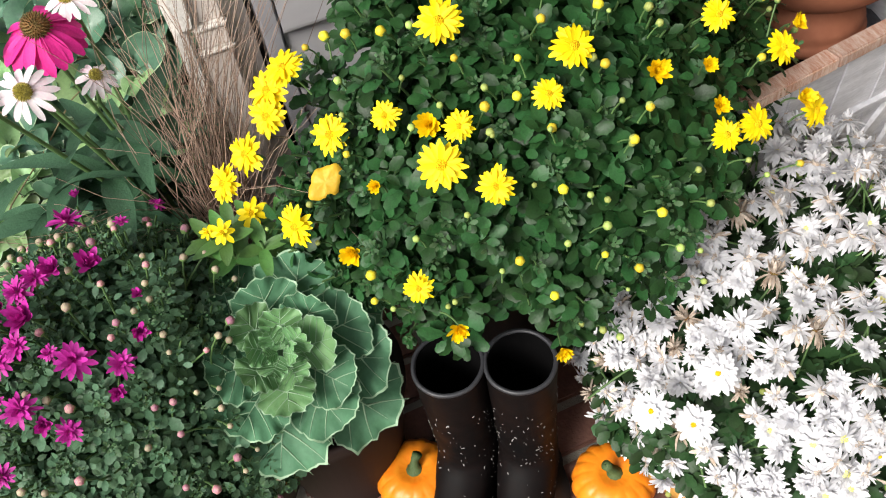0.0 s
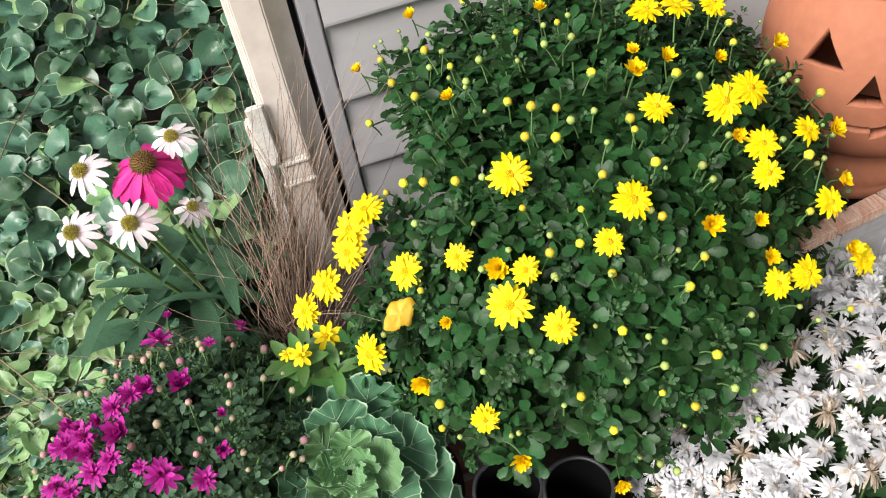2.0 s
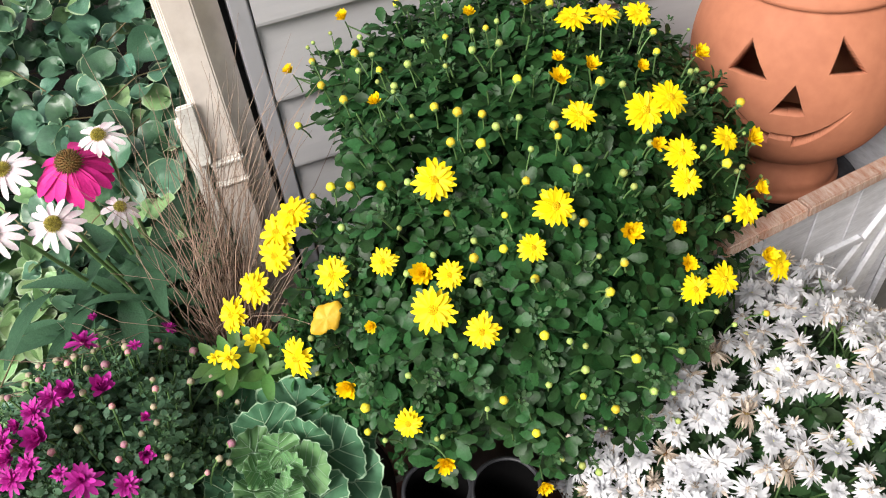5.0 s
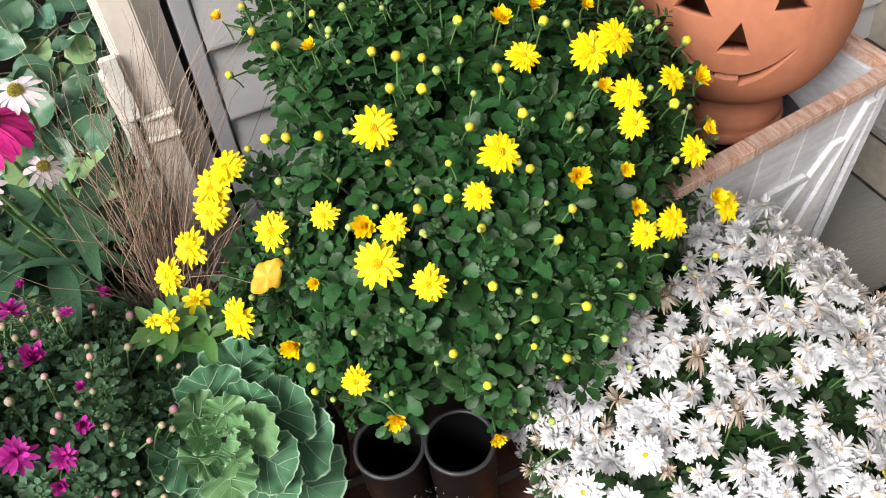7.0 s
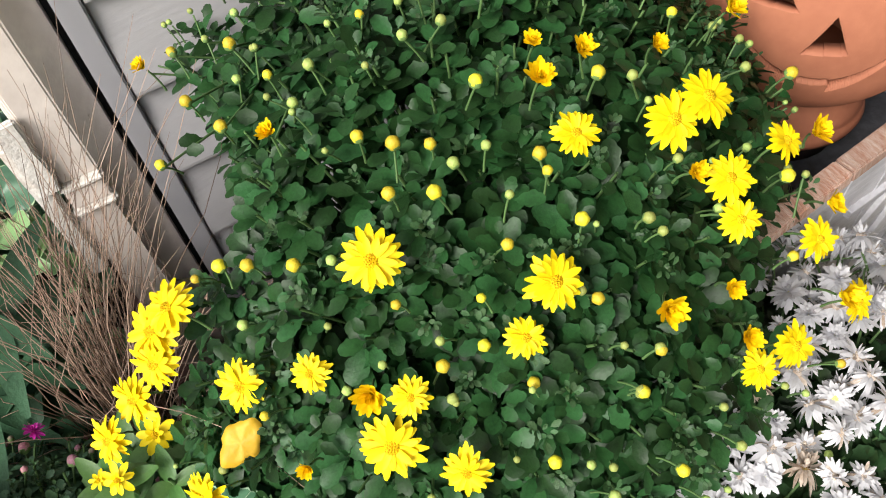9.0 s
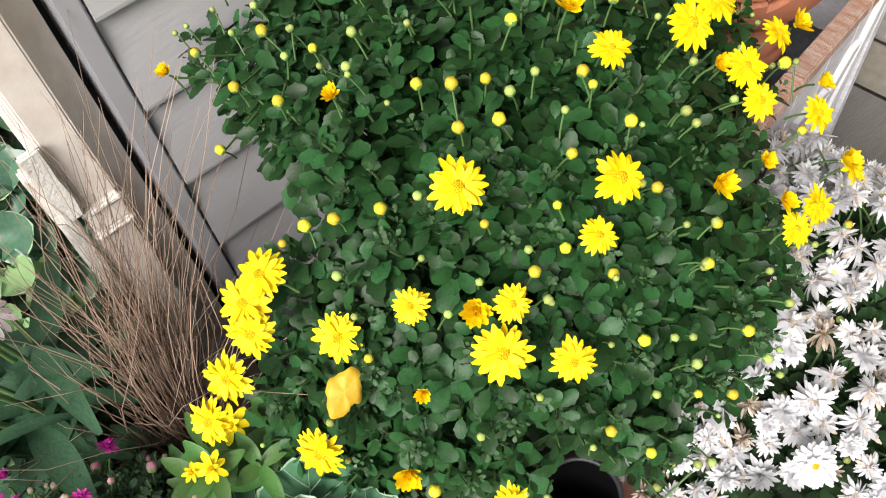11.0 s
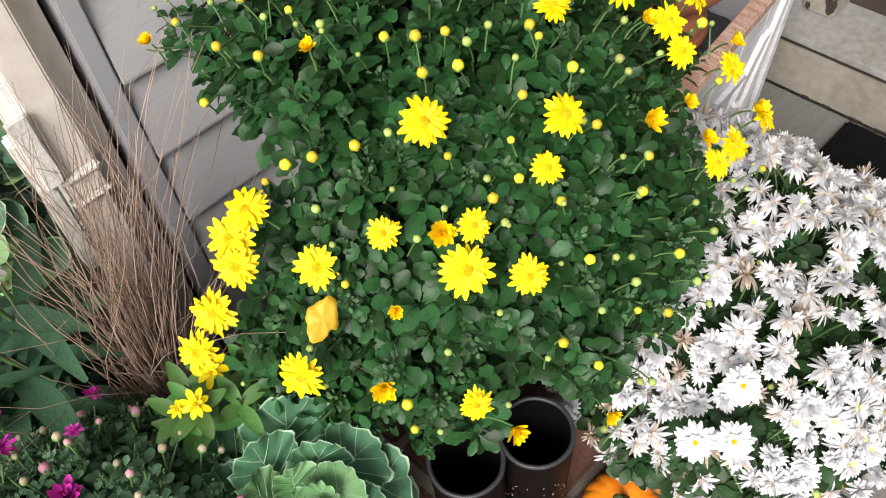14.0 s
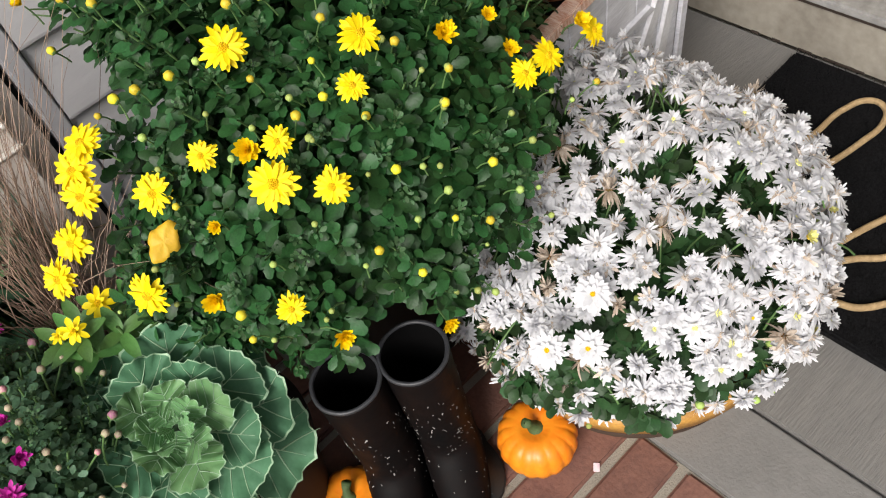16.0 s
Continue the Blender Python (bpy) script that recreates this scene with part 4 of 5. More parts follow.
WHITE_OLD = [petals_mesh("faded_head", [(17, 0.019, 0.0038, -14, 0.7, 0.0), (15, 0.016, 0.0036, 20, -0.4, 0.001), (12, 0.012, 0.0033, 50, -0.3, 0.002)], [M_WITHER, M_CONE], 0.004, random.Random(s), wild=24) for s in (8, 9)]
WHITE_MIX = [petals_mesh("browning_head", [(22, 0.0205, 0.0046, -12, 0.5, 0.0), (19, 0.0178, 0.0045, 12, 0.3, 0.001), (14, 0.0142, 0.0033, 40, -0.25, 0.002)], [M_WHITE, M_WITHER], 0.0055, random.Random(s), fold=0.12, wild=20, fade=0.1) for s in (12, 13, 14, 25)]
WHITE_CREAM = [petals_mesh("cream_head", [(12, 0.012, 0.0048, 35, -0.1, 0.0), (10, 0.01, 0.0045, 55, -0.1, 0.001)], [M_CREAM, M_YELLOW_DISC], 0.003, random.Random(s)) for s in (16, 17)]


def white_point(rng, low, k=1.0):
    """A flat-topped dome."""
    u, a = rng.uniform(low, 1.0), rng.uniform(0, 2 * math.pi)
    s = math.sqrt(1 - u * u) * k
    p = Vector((WC.x + WR.x * s * math.cos(a), WC.y + WR.y * s * math.sin(a), WC.z + WR.z * u ** 0.6 * k))
    return p, Vector((s * math.cos(a), s * math.sin(a), u + 0.1)).normalized()


placed = []
for x, y, z in ((0.419, 0.454, 0.354), (0.353, 0.457, 0.332), (0.385, 0.434, 0.318)):
    p = Vector((x, y, z))
    placed.append(p)
    n = (dome_out(p, WC, WR) + Vector((-0.2, -0.2, 0.5))).normalized()
    shared("flower", WHITE_OPEN[rng.randrange(2)], Matrix.Translation(-white.location) @ aim(p, n, rng.uniform(0, 6), 1.0), white)
tries = 0
while len(placed) < 430 and tries < 16000:
    tries += 1
    p, n = white_point(rng, 0.02)
    p = Vector(WC) + (p - Vector(WC)) * (1 + 0.05 * noise.noise(p * 14))
    bare = noise.noise(p * 16 + Vector((3, 1, 7)))
    p.z += 0.035 * min(1.0, max(0.0, (p.y - 0.58) / 0.12))
    if p.x > 0.6 and p.y > 0.722:
        continue
    if any((p - q).length < 0.0185 + 0.024 * max(0.0, bare - 0.12) * 4 for q in placed) or bare > 0.22:
        continue
    placed.append(p)
    n = (n + Vector((0, -0.1, 0.35)) + Vector((rng.gauss(0, 0.5), rng.gauss(0, 0.5), rng.gauss(0, 0.3)))).normalized()
    old = 0.4 * noise.noise(p * 12 + Vector((9, 4, 2))) + rng.gauss(0, 0.24)
    r = rng.random()
    me = WHITE_OLD[rng.randrange(2)] if old > 0.38 else WHITE_MIX[rng.randrange(4)] if old > -0.08 else WHITE_CREAM[rng.randrange(2)] if r < 0.03 else WHITE_OPEN[rng.randrange(2)] if r < 0.05 else WHITE_LEMON[rng.randrange(2)] if r < 0.22 else WHITE_FULL[rng.randrange(6)]
    shared("flower", me, Matrix.Translation(-white.location) @ aim(p + n * rng.uniform(-0.006, 0.012), n, rng.uniform(0, 6), rng.uniform(0.6, 0.95)), white)
    stalk(stems, p, n, 0.04)
WB = bud_mesh("cream_bud_mesh", [M_BUD_GREEN, M_SEPAL], 0.0045)
for _ in range(60):
    p, n = dome_point(rng, WC, WR * 0.98, -0.1)
    shared("bud", WB, Matrix.Translation(-white.location) @ aim(p, n, 0, rng.uniform(0.7, 1.1)), white)
L(stems.done("stem", [M_STEM], white, "thin green stems"))["kind"] = "stuff"


# ---- purple chrysanthemum ----
PC, PR = Vector((-0.11, 0.76, 0.22)), Vector((0.2, 0.185, 0.24))
purple = root("purple_chrysanthemum", -0.1, 0.76, 0.0, "round chrysanthemum with magenta flowers and pink and cream buds", "potted plant")
# pot colour already holds the shade under the leaves
pot(purple, "pot", (-0.1, 0.76, 0.0), 0.155, 0.11, 0.2, M_TERRA_SHADED, label="clay pot darkened for shade")
rng = random.Random(44)
leaves, stems = Heap(), Heap()
tips = Heap()
shoots(leaves, rng, PC, PR, -0.25, 1900, 0.52, 0.16, tips=tips, stems=stems, base=(-0.1, 0.76, 0.18))
shoots(leaves, rng, PC, PR * 0.84, -0.2, 500, 0.8, 0.2)
L(leaves.done("foliage", [M_PURPLE_LEAF], purple, "small grey-green leaves"))["kind"] = "stuff"
L(tips.done("shoot_tip", [M_TIP], purple, "pale young shoot tips"))["kind"] = "stuff"
PURPLE_A = [
    (-0.102, 0.85, 0.44, 3.5), (-0.08, 0.753, 0.467, 3.7), (-0.11, 0.762, 0.47, 3.2), (-0.138, 0.724, 0.463, 4.1),
    (-0.141, 0.755, 0.467, 2.6), (-0.046, 0.712, 0.45, 1.8), (-0.055, 0.684, 0.44, 2.6), (-0.113, 0.675, 0.444, 3.5),
    (-0.077, 0.663, 0.431, 2.5), (-0.087, 0.646, 0.419, 2.3), (-0.169, 0.665, 0.424, 3), (-0.157, 0.647, 0.413, 2.5),
    (-0.21, 0.641, 0.374, 2.6), (-0.159, 0.75, 0.463, 2.3), (-0.128, 0.688, 0.45, 1.3), (-0.086, 0.874, 0.447, 1.3),
    (-0.018, 0.868, 0.403, 1.8), (-0.045, 0.812, 0.448, 1.2),
]
PURPLE_HEADS = [petals_mesh("magenta_head", [(13, 0.022, 0.0064, 14, 0.15, 0.0), (11, 0.019, 0.0058, 32, 0.0, 0.001), (8, 0.013, 0.0055, 56, -0.1, 0.002)], [M_PURPLE, M_PINK_BUD], 0.0024, random.Random(s), wild=20) for s in (1, 2, 3)]
PURPLE_CLOSED = [petals_mesh("half_open_magenta_head", [(12, 0.02, 0.007, 48, -0.1, 0.0), (10, 0.019, 0.0062, 62, -0.1, 0.001), (7, 0.016, 0.0042, 75, 0.0, 0.001)], [M_PURPLE, M_PURPLE], 0.003, random.Random(s), wild=16) for s in (4, 5)]
PINK_BUD = bud_mesh("pink_bud_mesh", [M_PINK_BUD, M_SEPAL], 0.0054)
CREAM_BUD = bud_mesh("pale_bud_mesh", [mat("pale_bud", (0.3, 0.33, 0.17), 0.6, 0.25, 120, 0.3, other=(0.45, 0.28, 0.26), per="ob"), M_SEPAL], 0.0047)
for x, y, z, cm in PURPLE_A + [(-0.165, 0.715, 0.46, 3.2), (-0.185, 0.73, 0.452, 3.0), (-0.17, 0.70, 0.45, 2.8), (-0.15, 0.7, 0.46, 2.6), (-0.2, 0.7, 0.43, 2.8), (-0.205, 0.75, 0.44, 2.4), (-0.19, 0.68, 0.42, 2.4), (-0.125, 0.765, 0.466, 3.0), (-0.195, 0.742, 0.452, 3.2), (-0.178, 0.748, 0.458, 3.0), (-0.19, 0.762, 0.45, 2.8), (-0.172, 0.735, 0.462, 3.2), (-0.215, 0.715, 0.43, 2.6), (-0.2, 0.665, 0.405, 2.8), (-0.14, 0.64, 0.4, 2.4)]:
    p = Vector((x, y, z))
    n = (dome_out(p, PC, PR) + Vector((0.1, -0.35, 0.3)) + Vector((rng.gauss(0, 0.2), rng.gauss(0, 0.2), 0))).normalized()
    shared("flower", PURPLE_HEADS[rng.randrange(3)] if rng.random() < 0.62 else PURPLE_CLOSED[rng.randrange(2)], Matrix.Translation(-purple.location) @ aim(p + n * 0.008, n, rng.uniform(0, 6), max(1.6, cm) / 4.1), purple)
    stalk(stems, p, n)
seen = []
for _ in range(420):
    p, n = dome_point(rng, PC, PR, -0.1)
    if len(seen) > 225 or any((p - q).length < 0.0145 for q in seen):
        continue
    seen.append(p)
    n = (n + Vector((0, 0, 0.4)) + Vector((rng.gauss(0, 0.15), rng.gauss(0, 0.15), 0))).normalized()
    p = p + n * rng.uniform(0.0, 0.014)
    shared("bud", PINK_BUD if rng.random() < 0.5 else CREAM_BUD, Matrix.Translation(-purple.location) @ aim(p, n, rng.uniform(0, 6), rng.uniform(0.55, 0.95)), purple)
    stalk(stems, p, n, 0.045, 0.0011)
L(stems.done("stem", [M_STEM], purple, "thin grey-green stems"))["kind"] = "stuff"


# ---- ornamental kale ----
kale = root("ornamental_kale", 0.07, 0.69, 0.0, "green ornamental kale rosette with frilled edges in a clay pot", "potted plant")
# this pot too has the shade around it in its colour
pot(kale, "pot", (0.075, 0.72, 0.0), 0.098, 0.075, 0.21, M_TERRA_SHADED, label="terracotta pot darkened for shade")
rng = random.Random(55)
KC, KN = Vector((0.056, 0.70, 0.295)), Vector((-0.02, -0.52, 0.85)).normalized()


def kale_leaf(length, width, cup, frill, seed):
    """A broad rounded leaf with a waved, scalloped edge: slot 0 blade, slot 1 pale margin and veins."""
    rings, n = 13, 64
    ph = random.Random(seed).uniform(0, 6)

    def spot(x, y, lift=0.0):
        """x and y over the leaf's length; the outline is an egg, broad towards the tip."""
        dx = (x - 0.5) / 0.5
        dy = y / (0.5 * width / length * (0.72 + 0.3 * dx))
        r, a = math.hypot(dx, dy), math.atan2(dy, dx)
        free = min(1.0, 0.75 * (1 + math.cos(a)))
        wave = frill * r ** 5 * free * (math.sin(a * 6 + ph) + 0.6 * math.sin(a * 15 + 2 * ph))
        pucker = length * 0.009 * math.cos(x * 24 - abs(y) * 15) * min(1.0, 9 * abs(y)) * (1 - 0.6 * r * r)
        z = cup * length * (x * x + 0.9 * y * y) + wave + pucker + length * 0.035 * noise.noise(Vector((x * 2, y * 2, seed)))
        ruffle = 1 + r ** 6 * free * (0.045 * math.sin(a * 7 + ph) + 0.03 * math.sin(a * 17 + ph * 3) + 0.02 * math.sin(a * 31 + ph))
        return (length * (0.5 + (x - 0.5) * ruffle), length * y * ruffle, z + lift)

    h = Heap()
    verts, faces, slots = [spot(0.5, 0.0)], [], []
    for i in range(rings):
        r = 0.965 * (i + 1) / (rings - 1) if i < rings - 1 else 1.0
        for k in range(n):
            a = 2 * math.pi * k / n
            dx = r * math.cos(a)
            verts.append(spot(0.5 + 0.5 * dx, r * math.sin(a) * 0.5 * width / length * (0.72 + 0.3 * dx)))
    for k in range(n):
        j = (k + 1) % n
        faces.append((0, 1 + k, 1 + j))
        slots.append(0)
        for i in range(rings - 1):
            faces.append((1 + i * n + k, 1 + (i + 1) * n + k, 1 + (i + 1) * n + j, 1 + i * n + j))
            slots.append(1 if i == rings - 2 else 0)
    h.add(verts, faces, None, 0, slots)
    v, f = tube([spot(0.02 + 0.9 * k / 14, 0.0, 0.0002) for k in range(15)], [max(0.0003, length * (0.019 - 0.0013 * k)) for k in range(15)], 6)
    h.add(v, f, None, 1)
    for side in (-1, 1):
        for k in range(5):
            t0 = 0.14 + 0.14 * k + 0.02 * side
            reach = 0.4 * width / length * (0.75, 0.98, 1.0, 0.85, 0.55)[k]
            path = [spot(t0 + 0.2 * q * (1 + 0.35 * q), side * reach * q, 0.0002) for q in (0, 0.2, 0.4, 0.6, 0.8, 1.0)]
            v, f = tube(path, [length * q for q in (0.01, 0.0085, 0.007, 0.0055, 0.004, 0.002)], 4)
            h.add(v, f, None, 1)
    return h


many = 30
for k in range(many):
    s = k / (many - 1)
    ln = (0.017 + 0.108 * s ** 0.9) * rng.uniform(0.92, 1.08)
    h = kale_leaf(ln, ln * (1.16 + 0.02 * s) * rng.uniform(0.94, 1.06), 0.3 - 0.36 * s, 0.002 + 0.034 * ln, k)
    ob = h.done("leaf", [M_KALE_HEART if s < 0.42 else M_KALE, M_KALE_PALE], kale)
    lift = 54 - 54 * s ** 0.7 + rng.gauss(0, 3)
    ob.matrix_basis = Matrix.Translation(-kale.location) @ aim(KC + KN * (0.086 - 0.084 * s), KN, 2.39996 * k + 0.9 + rng.gauss(0, 0.08)) @ Matrix.Translation((0.002 + 0.01 * s, 0, 0)) @ Matrix.Rotation(-radians(lift), 4, "Y") @ Matrix.Rotation(0.16 + rng.gauss(0, 0.05), 4, "X")
v, f = tube([(0.075, 0.72, 0.17), (0.072, 0.7, 0.24), tuple(KC + KN * 0.05)], [0.014, 0.013, 0.006], 10)
L(link_mesh("stalk", v, f, [M_KALE_PALE], kale, "pale thick stalk"))

# ---- small yellow daisies with broad leaves ----
daisy = root("yellow_zinnia", 0.08, 0.83, 0.12, "small zinnia with yellow flowers and broad light green leaves", "plant")
rng = random.Random(66)
ZIN = petals_mesh("zinnia_head", [(8, 0.0165, 0.0068, 4, 0.15, 0.0), (5, 0.009, 0.004, 40, 0.1, 0.001)], [M_YELLOW, M_YELLOW_DISC], 0.004, random.Random(2))
leaves, stems = Heap(), Heap()
for x, y, z, s, bloom in ((0.077, 0.813, 0.404, 1.05, True), (0.044, 0.776, 0.429, 0.85, True), (0.03, 0.785, 0.428, 0.5, True), (0.075, 0.765, 0.41, 0.5, False), (0.105, 0.79, 0.40, 0.6, False), (0.05, 0.82, 0.4, 0.6, False), (0.09, 0.75, 0.375, 0.6, False), (0.02, 0.82, 0.37, 0.6, False)):
    p = Vector((x, y, z))
    n = Vector((-0.15 + rng.gauss(0, 0.15), -0.45, 0.8)).normalized()
    if bloom:
        shared("flower", ZIN, Matrix.Translation(-daisy.location) @ aim(p, n, rng.uniform(0, 6), s), daisy)
    v, f = tube([p - n * 0.003, p - Vector((0, -0.01, 0.08)), (0.08 + rng.gauss(0, 0.01), 0.83, 0.12)], [0.0017, 0.002, 0.0028], 6)
    stems.add(v, f)
    for ring in range(3):
        for k in range(4):
            bv, bf = blade(0.032 * rng.uniform(0.75, 1.2), 0.0145, 6, None, 0.3, 0.25)
            leaves.add(bv, bf, aim(p - Vector((0, -0.003, 0.016 + 0.03 * ring)), (0, -0.3, 0.95), ring * 0.8 + k * 1.57 + rng.gauss(0, 0.2)) @ Matrix.Rotation(-radians(22), 4, "Y"))
L(leaves.done("foliage", [M_BRIGHT_LEAF], daisy, "broad pointed light green leaves"))["kind"] = "stuff"
L(stems.done("stem", [M_STEM], daisy))["kind"] = "stuff"

# ---- coneflowers ----
cone = root("coneflower", -0.05, 0.97, 0.2, "coneflower plant with one hot pink and several blush white flowers", "plant")
rng = random.Random(77)


def cone_mesh(name, petals, length, width, droop, petal_mat, cone_mat, r):
    h = Heap()
    q = random.Random(name)
    for k in range(petals):
        v, f = blade(length * q.uniform(0.9, 1.08), width * q.uniform(0.9, 1.1), 6, strap, 0.25, 0.22)
        a = 2 * math.pi * (k + q.uniform(-0.2, 0.2)) / petals
        h.add(v, f, Matrix.Rotation(a, 4, "Z") @ Matrix.Translation((r * 0.75, 0, 0)) @ Matrix.Rotation(radians(droop + q.uniform(-8, 8)), 4, "Y") @ Matrix.Rotation(q.uniform(-0.25, 0.25), 4, "X"))
    v, f = lathe([(r * 0.9, -0.003), (r, 0.002), (r * 0.9, r * 0.5), (r * 0.6, r * 0.85), (0.0002, r)], 20)
    h.add(v, f, None, 1)
    for k in range(150):
        u = (k + 0.5) / 150
        ph = math.acos(1 - u)
        a = k * 2.39996
        d = Vector((math.sin(ph) * math.cos(a), math.sin(ph) * math.sin(a), math.cos(ph)))
        sv, sf = lathe([(0.0011, 0), (0.0007, 0.003), (0.0001, 0.0048)], 4)
        h.add(sv, sf, aim(d * r * 0.96, d), 1)
    ob = h.done(name, [petal_mat, cone_mat])
    me = ob.data
    bpy.data.objects.remove(ob)
    return me


PINKC = cone_mesh("pink_coneflower_head", 21, 0.044, 0.0145, 30, M_PINK, M_CONE, 0.0145)
WHITEC = [cone_mesh("white_coneflower_head", 15, 0.034, 0.0095, 10, M_BLUSH, M_CONE_GREEN, 0.0088), cone_mesh("blush_coneflower_head", 13, 0.033, 0.0095, 20, M_BLUSH, M_CONE_GREEN, 0.0086)]
for x, y, z, me, s, n in ((-0.057, 1.017, 0.566, PINKC, 0.95, (0.05, -0.32, 0.9)), (-0.02, 1.05, 0.57, WHITEC[0], 0.76, (0.0, -0.25, 0.95)), (-0.127, 1.03, 0.574, WHITEC[1], 0.84, (-0.3, -0.3, 0.85)), (-0.084, 0.93, 0.554, WHITEC[0], 0.78, (-0.05, -0.6, 0.75)), (-0.142, 0.93, 0.566, WHITEC[1], 0.76, (-0.3, -0.5, 0.75)), (-0.022, 0.98, 0.514, WHITEC[1], 0.62, (0.25, -0.35, 0.85))):
    p = Vector((x, y, z))
    shared("flower", me, Matrix.Translation(-cone.location) @ aim(p, n, rng.uniform(0, 6), s), cone)
    d = Vector(n).normalized()
    v, f = tube([p, p - d * 0.05, p.lerp(Vector((-0.01, 0.975, 0.3)), 0.6) - Vector((0, 0, 0.02)), (-0.005 + rng.gauss(0, 0.008), 0.975, 0.2)], [0.0022, 0.0024, 0.003, 0.0036], 7)
    L(link_mesh("stem", v, f, [M_STEM], cone, "ridged green stem"))
for k in range(110):
    a, z = rng.uniform(0, 6.3), rng.uniform(0.24, 0.42)
    v, f = blade(rng.uniform(0.07, 0.12), rng.uniform(0.02, 0.03), 8, None, 0.35, rng.uniform(0.2, 0.7))
    ob = link_mesh("leaf", v, f, [M_LONG_LEAF], cone)
    ob.matrix_basis = Matrix.Translation(Vector((min(-0.02, -0.055 + rng.gauss(0, 0.04)), 0.985 + rng.gauss(0, 0.03), z)) - cone.location) @ Matrix.Rotation(a, 4, "Z") @ Matrix.Rotation(-radians(rng.uniform(0, 40)), 4, "Y") @ Matrix.Rotation(rng.gauss(0, 0.3), 4, "X")

# ---- bronze sedge ----
sedge = root("bronze_sedge", 0.036, 0.9, 0.1, "arching clump of dry bronze-brown ornamental sedge", "grass")
rng = random.Random(88)
for k in range(225):
    b = Vector((0.036 + rng.gauss(0, 0.011), 0.9 + rng.gauss(0, 0.01), 0.1))
    wild = rng.random()
    lean = Vector((0.07 + rng.gauss(0, 0.06), 0.057 + rng.gauss(0, 0.03), 0)) if wild < 0.76 else Vector((rng.gauss(-0.06, 0.22), rng.uniform(-0.16, 0.08), 0))
    curl = 0.02 if wild < 0.4 else 0.06
    ln = rng.uniform(0.38, 0.58)
    pts = []
    for i in range(10):
        t = i / 9
        droop = (0.05 if wild < 0.74 else 0.4) * t ** 3 * rng.uniform(0.85, 1.15)
        pts.append(b + Vector((lean.x * ln * (0.2 * t + 1.9 * t ** 2.6), lean.y * ln * (0.2 * t + 1.9 * t ** 2.6), ln * (t - droop))) + Vector((curl * t * t * math.sin(t * 5 + 1.7 * k), curl * t * t * math.cos(t * 4.4 + 2.3 * k), 0.6 * curl * t * t * math.sin(t * 8 + 2 * k))))
    v, f = tube(pts, [0.0012 * (1 - 0.8 * i / 9) for i in range(10)], 3)
    L(link_mesh("blade", v, f, [M_GRASS], sedge))

# ---- pumpkins ----
def pumpkin_mesh():
    prof = [(0.001, 0.006), (0.018, 0.001), (0.033, 0.004), (0.044, 0.016), (0.0475, 0.031), (0.045, 0.046), (0.036, 0.058), (0.022, 0.063), (0.01, 0.059), (0.001, 0.056)]
    fine = []
    for i in range(len(prof) - 1):
        for s in (0, 0.5):
            fine.append(tuple(a + (b - a) * s for a, b in zip(prof[i], prof[i + 1])))
    fine.append(prof[-1])
    return lathe(fine, 130, lambda a, r, z: 1 - 0.055 * (1 - abs(math.sin(a * 8)) ** 0.6) * min(1, r / 0.02))


first = root("pumpkin", 0.143, 0.632, 0.0, "small ribbed orange pumpkin with a green-brown stem", "pumpkin", "small pumpkins by the boots")
v, f = pumpkin_mesh()
link_mesh("shell", v, f, [M_PUMPKIN], first)
v, f = tube([(0, 0, 0.05), (0, 0, 0.056), (0.0006, 0, 0.061), (0.002, 0.001, 0.068), (0.005, 0.003, 0.075), (0.009, 0.005, 0.081), (0.0095, 0.0053, 0.0815)], [0.014, 0.0115, 0.0075, 0.0056, 0.0052, 0.006, 0.001], 10)
link_mesh("stem", v, f, [M_PUMPKIN_STEM], first, "short curved dry stem")
first.scale = (1.1, 1.1, 1.06)
copy_thing(first, pose(0.364, 0.52, 0.0, 0, 0, 130))
fallen2 = part("petal", box(-0.006, 0.006, -0.004, 0.004, 0.0, 0.001, 0.0004), M_BLUSH)
fallen2.matrix_basis = pose(0.392, 0.448, 0.001, 0, 0, 40)
tagged(fallen2, "single fallen pale petal on the bricks", "petal")

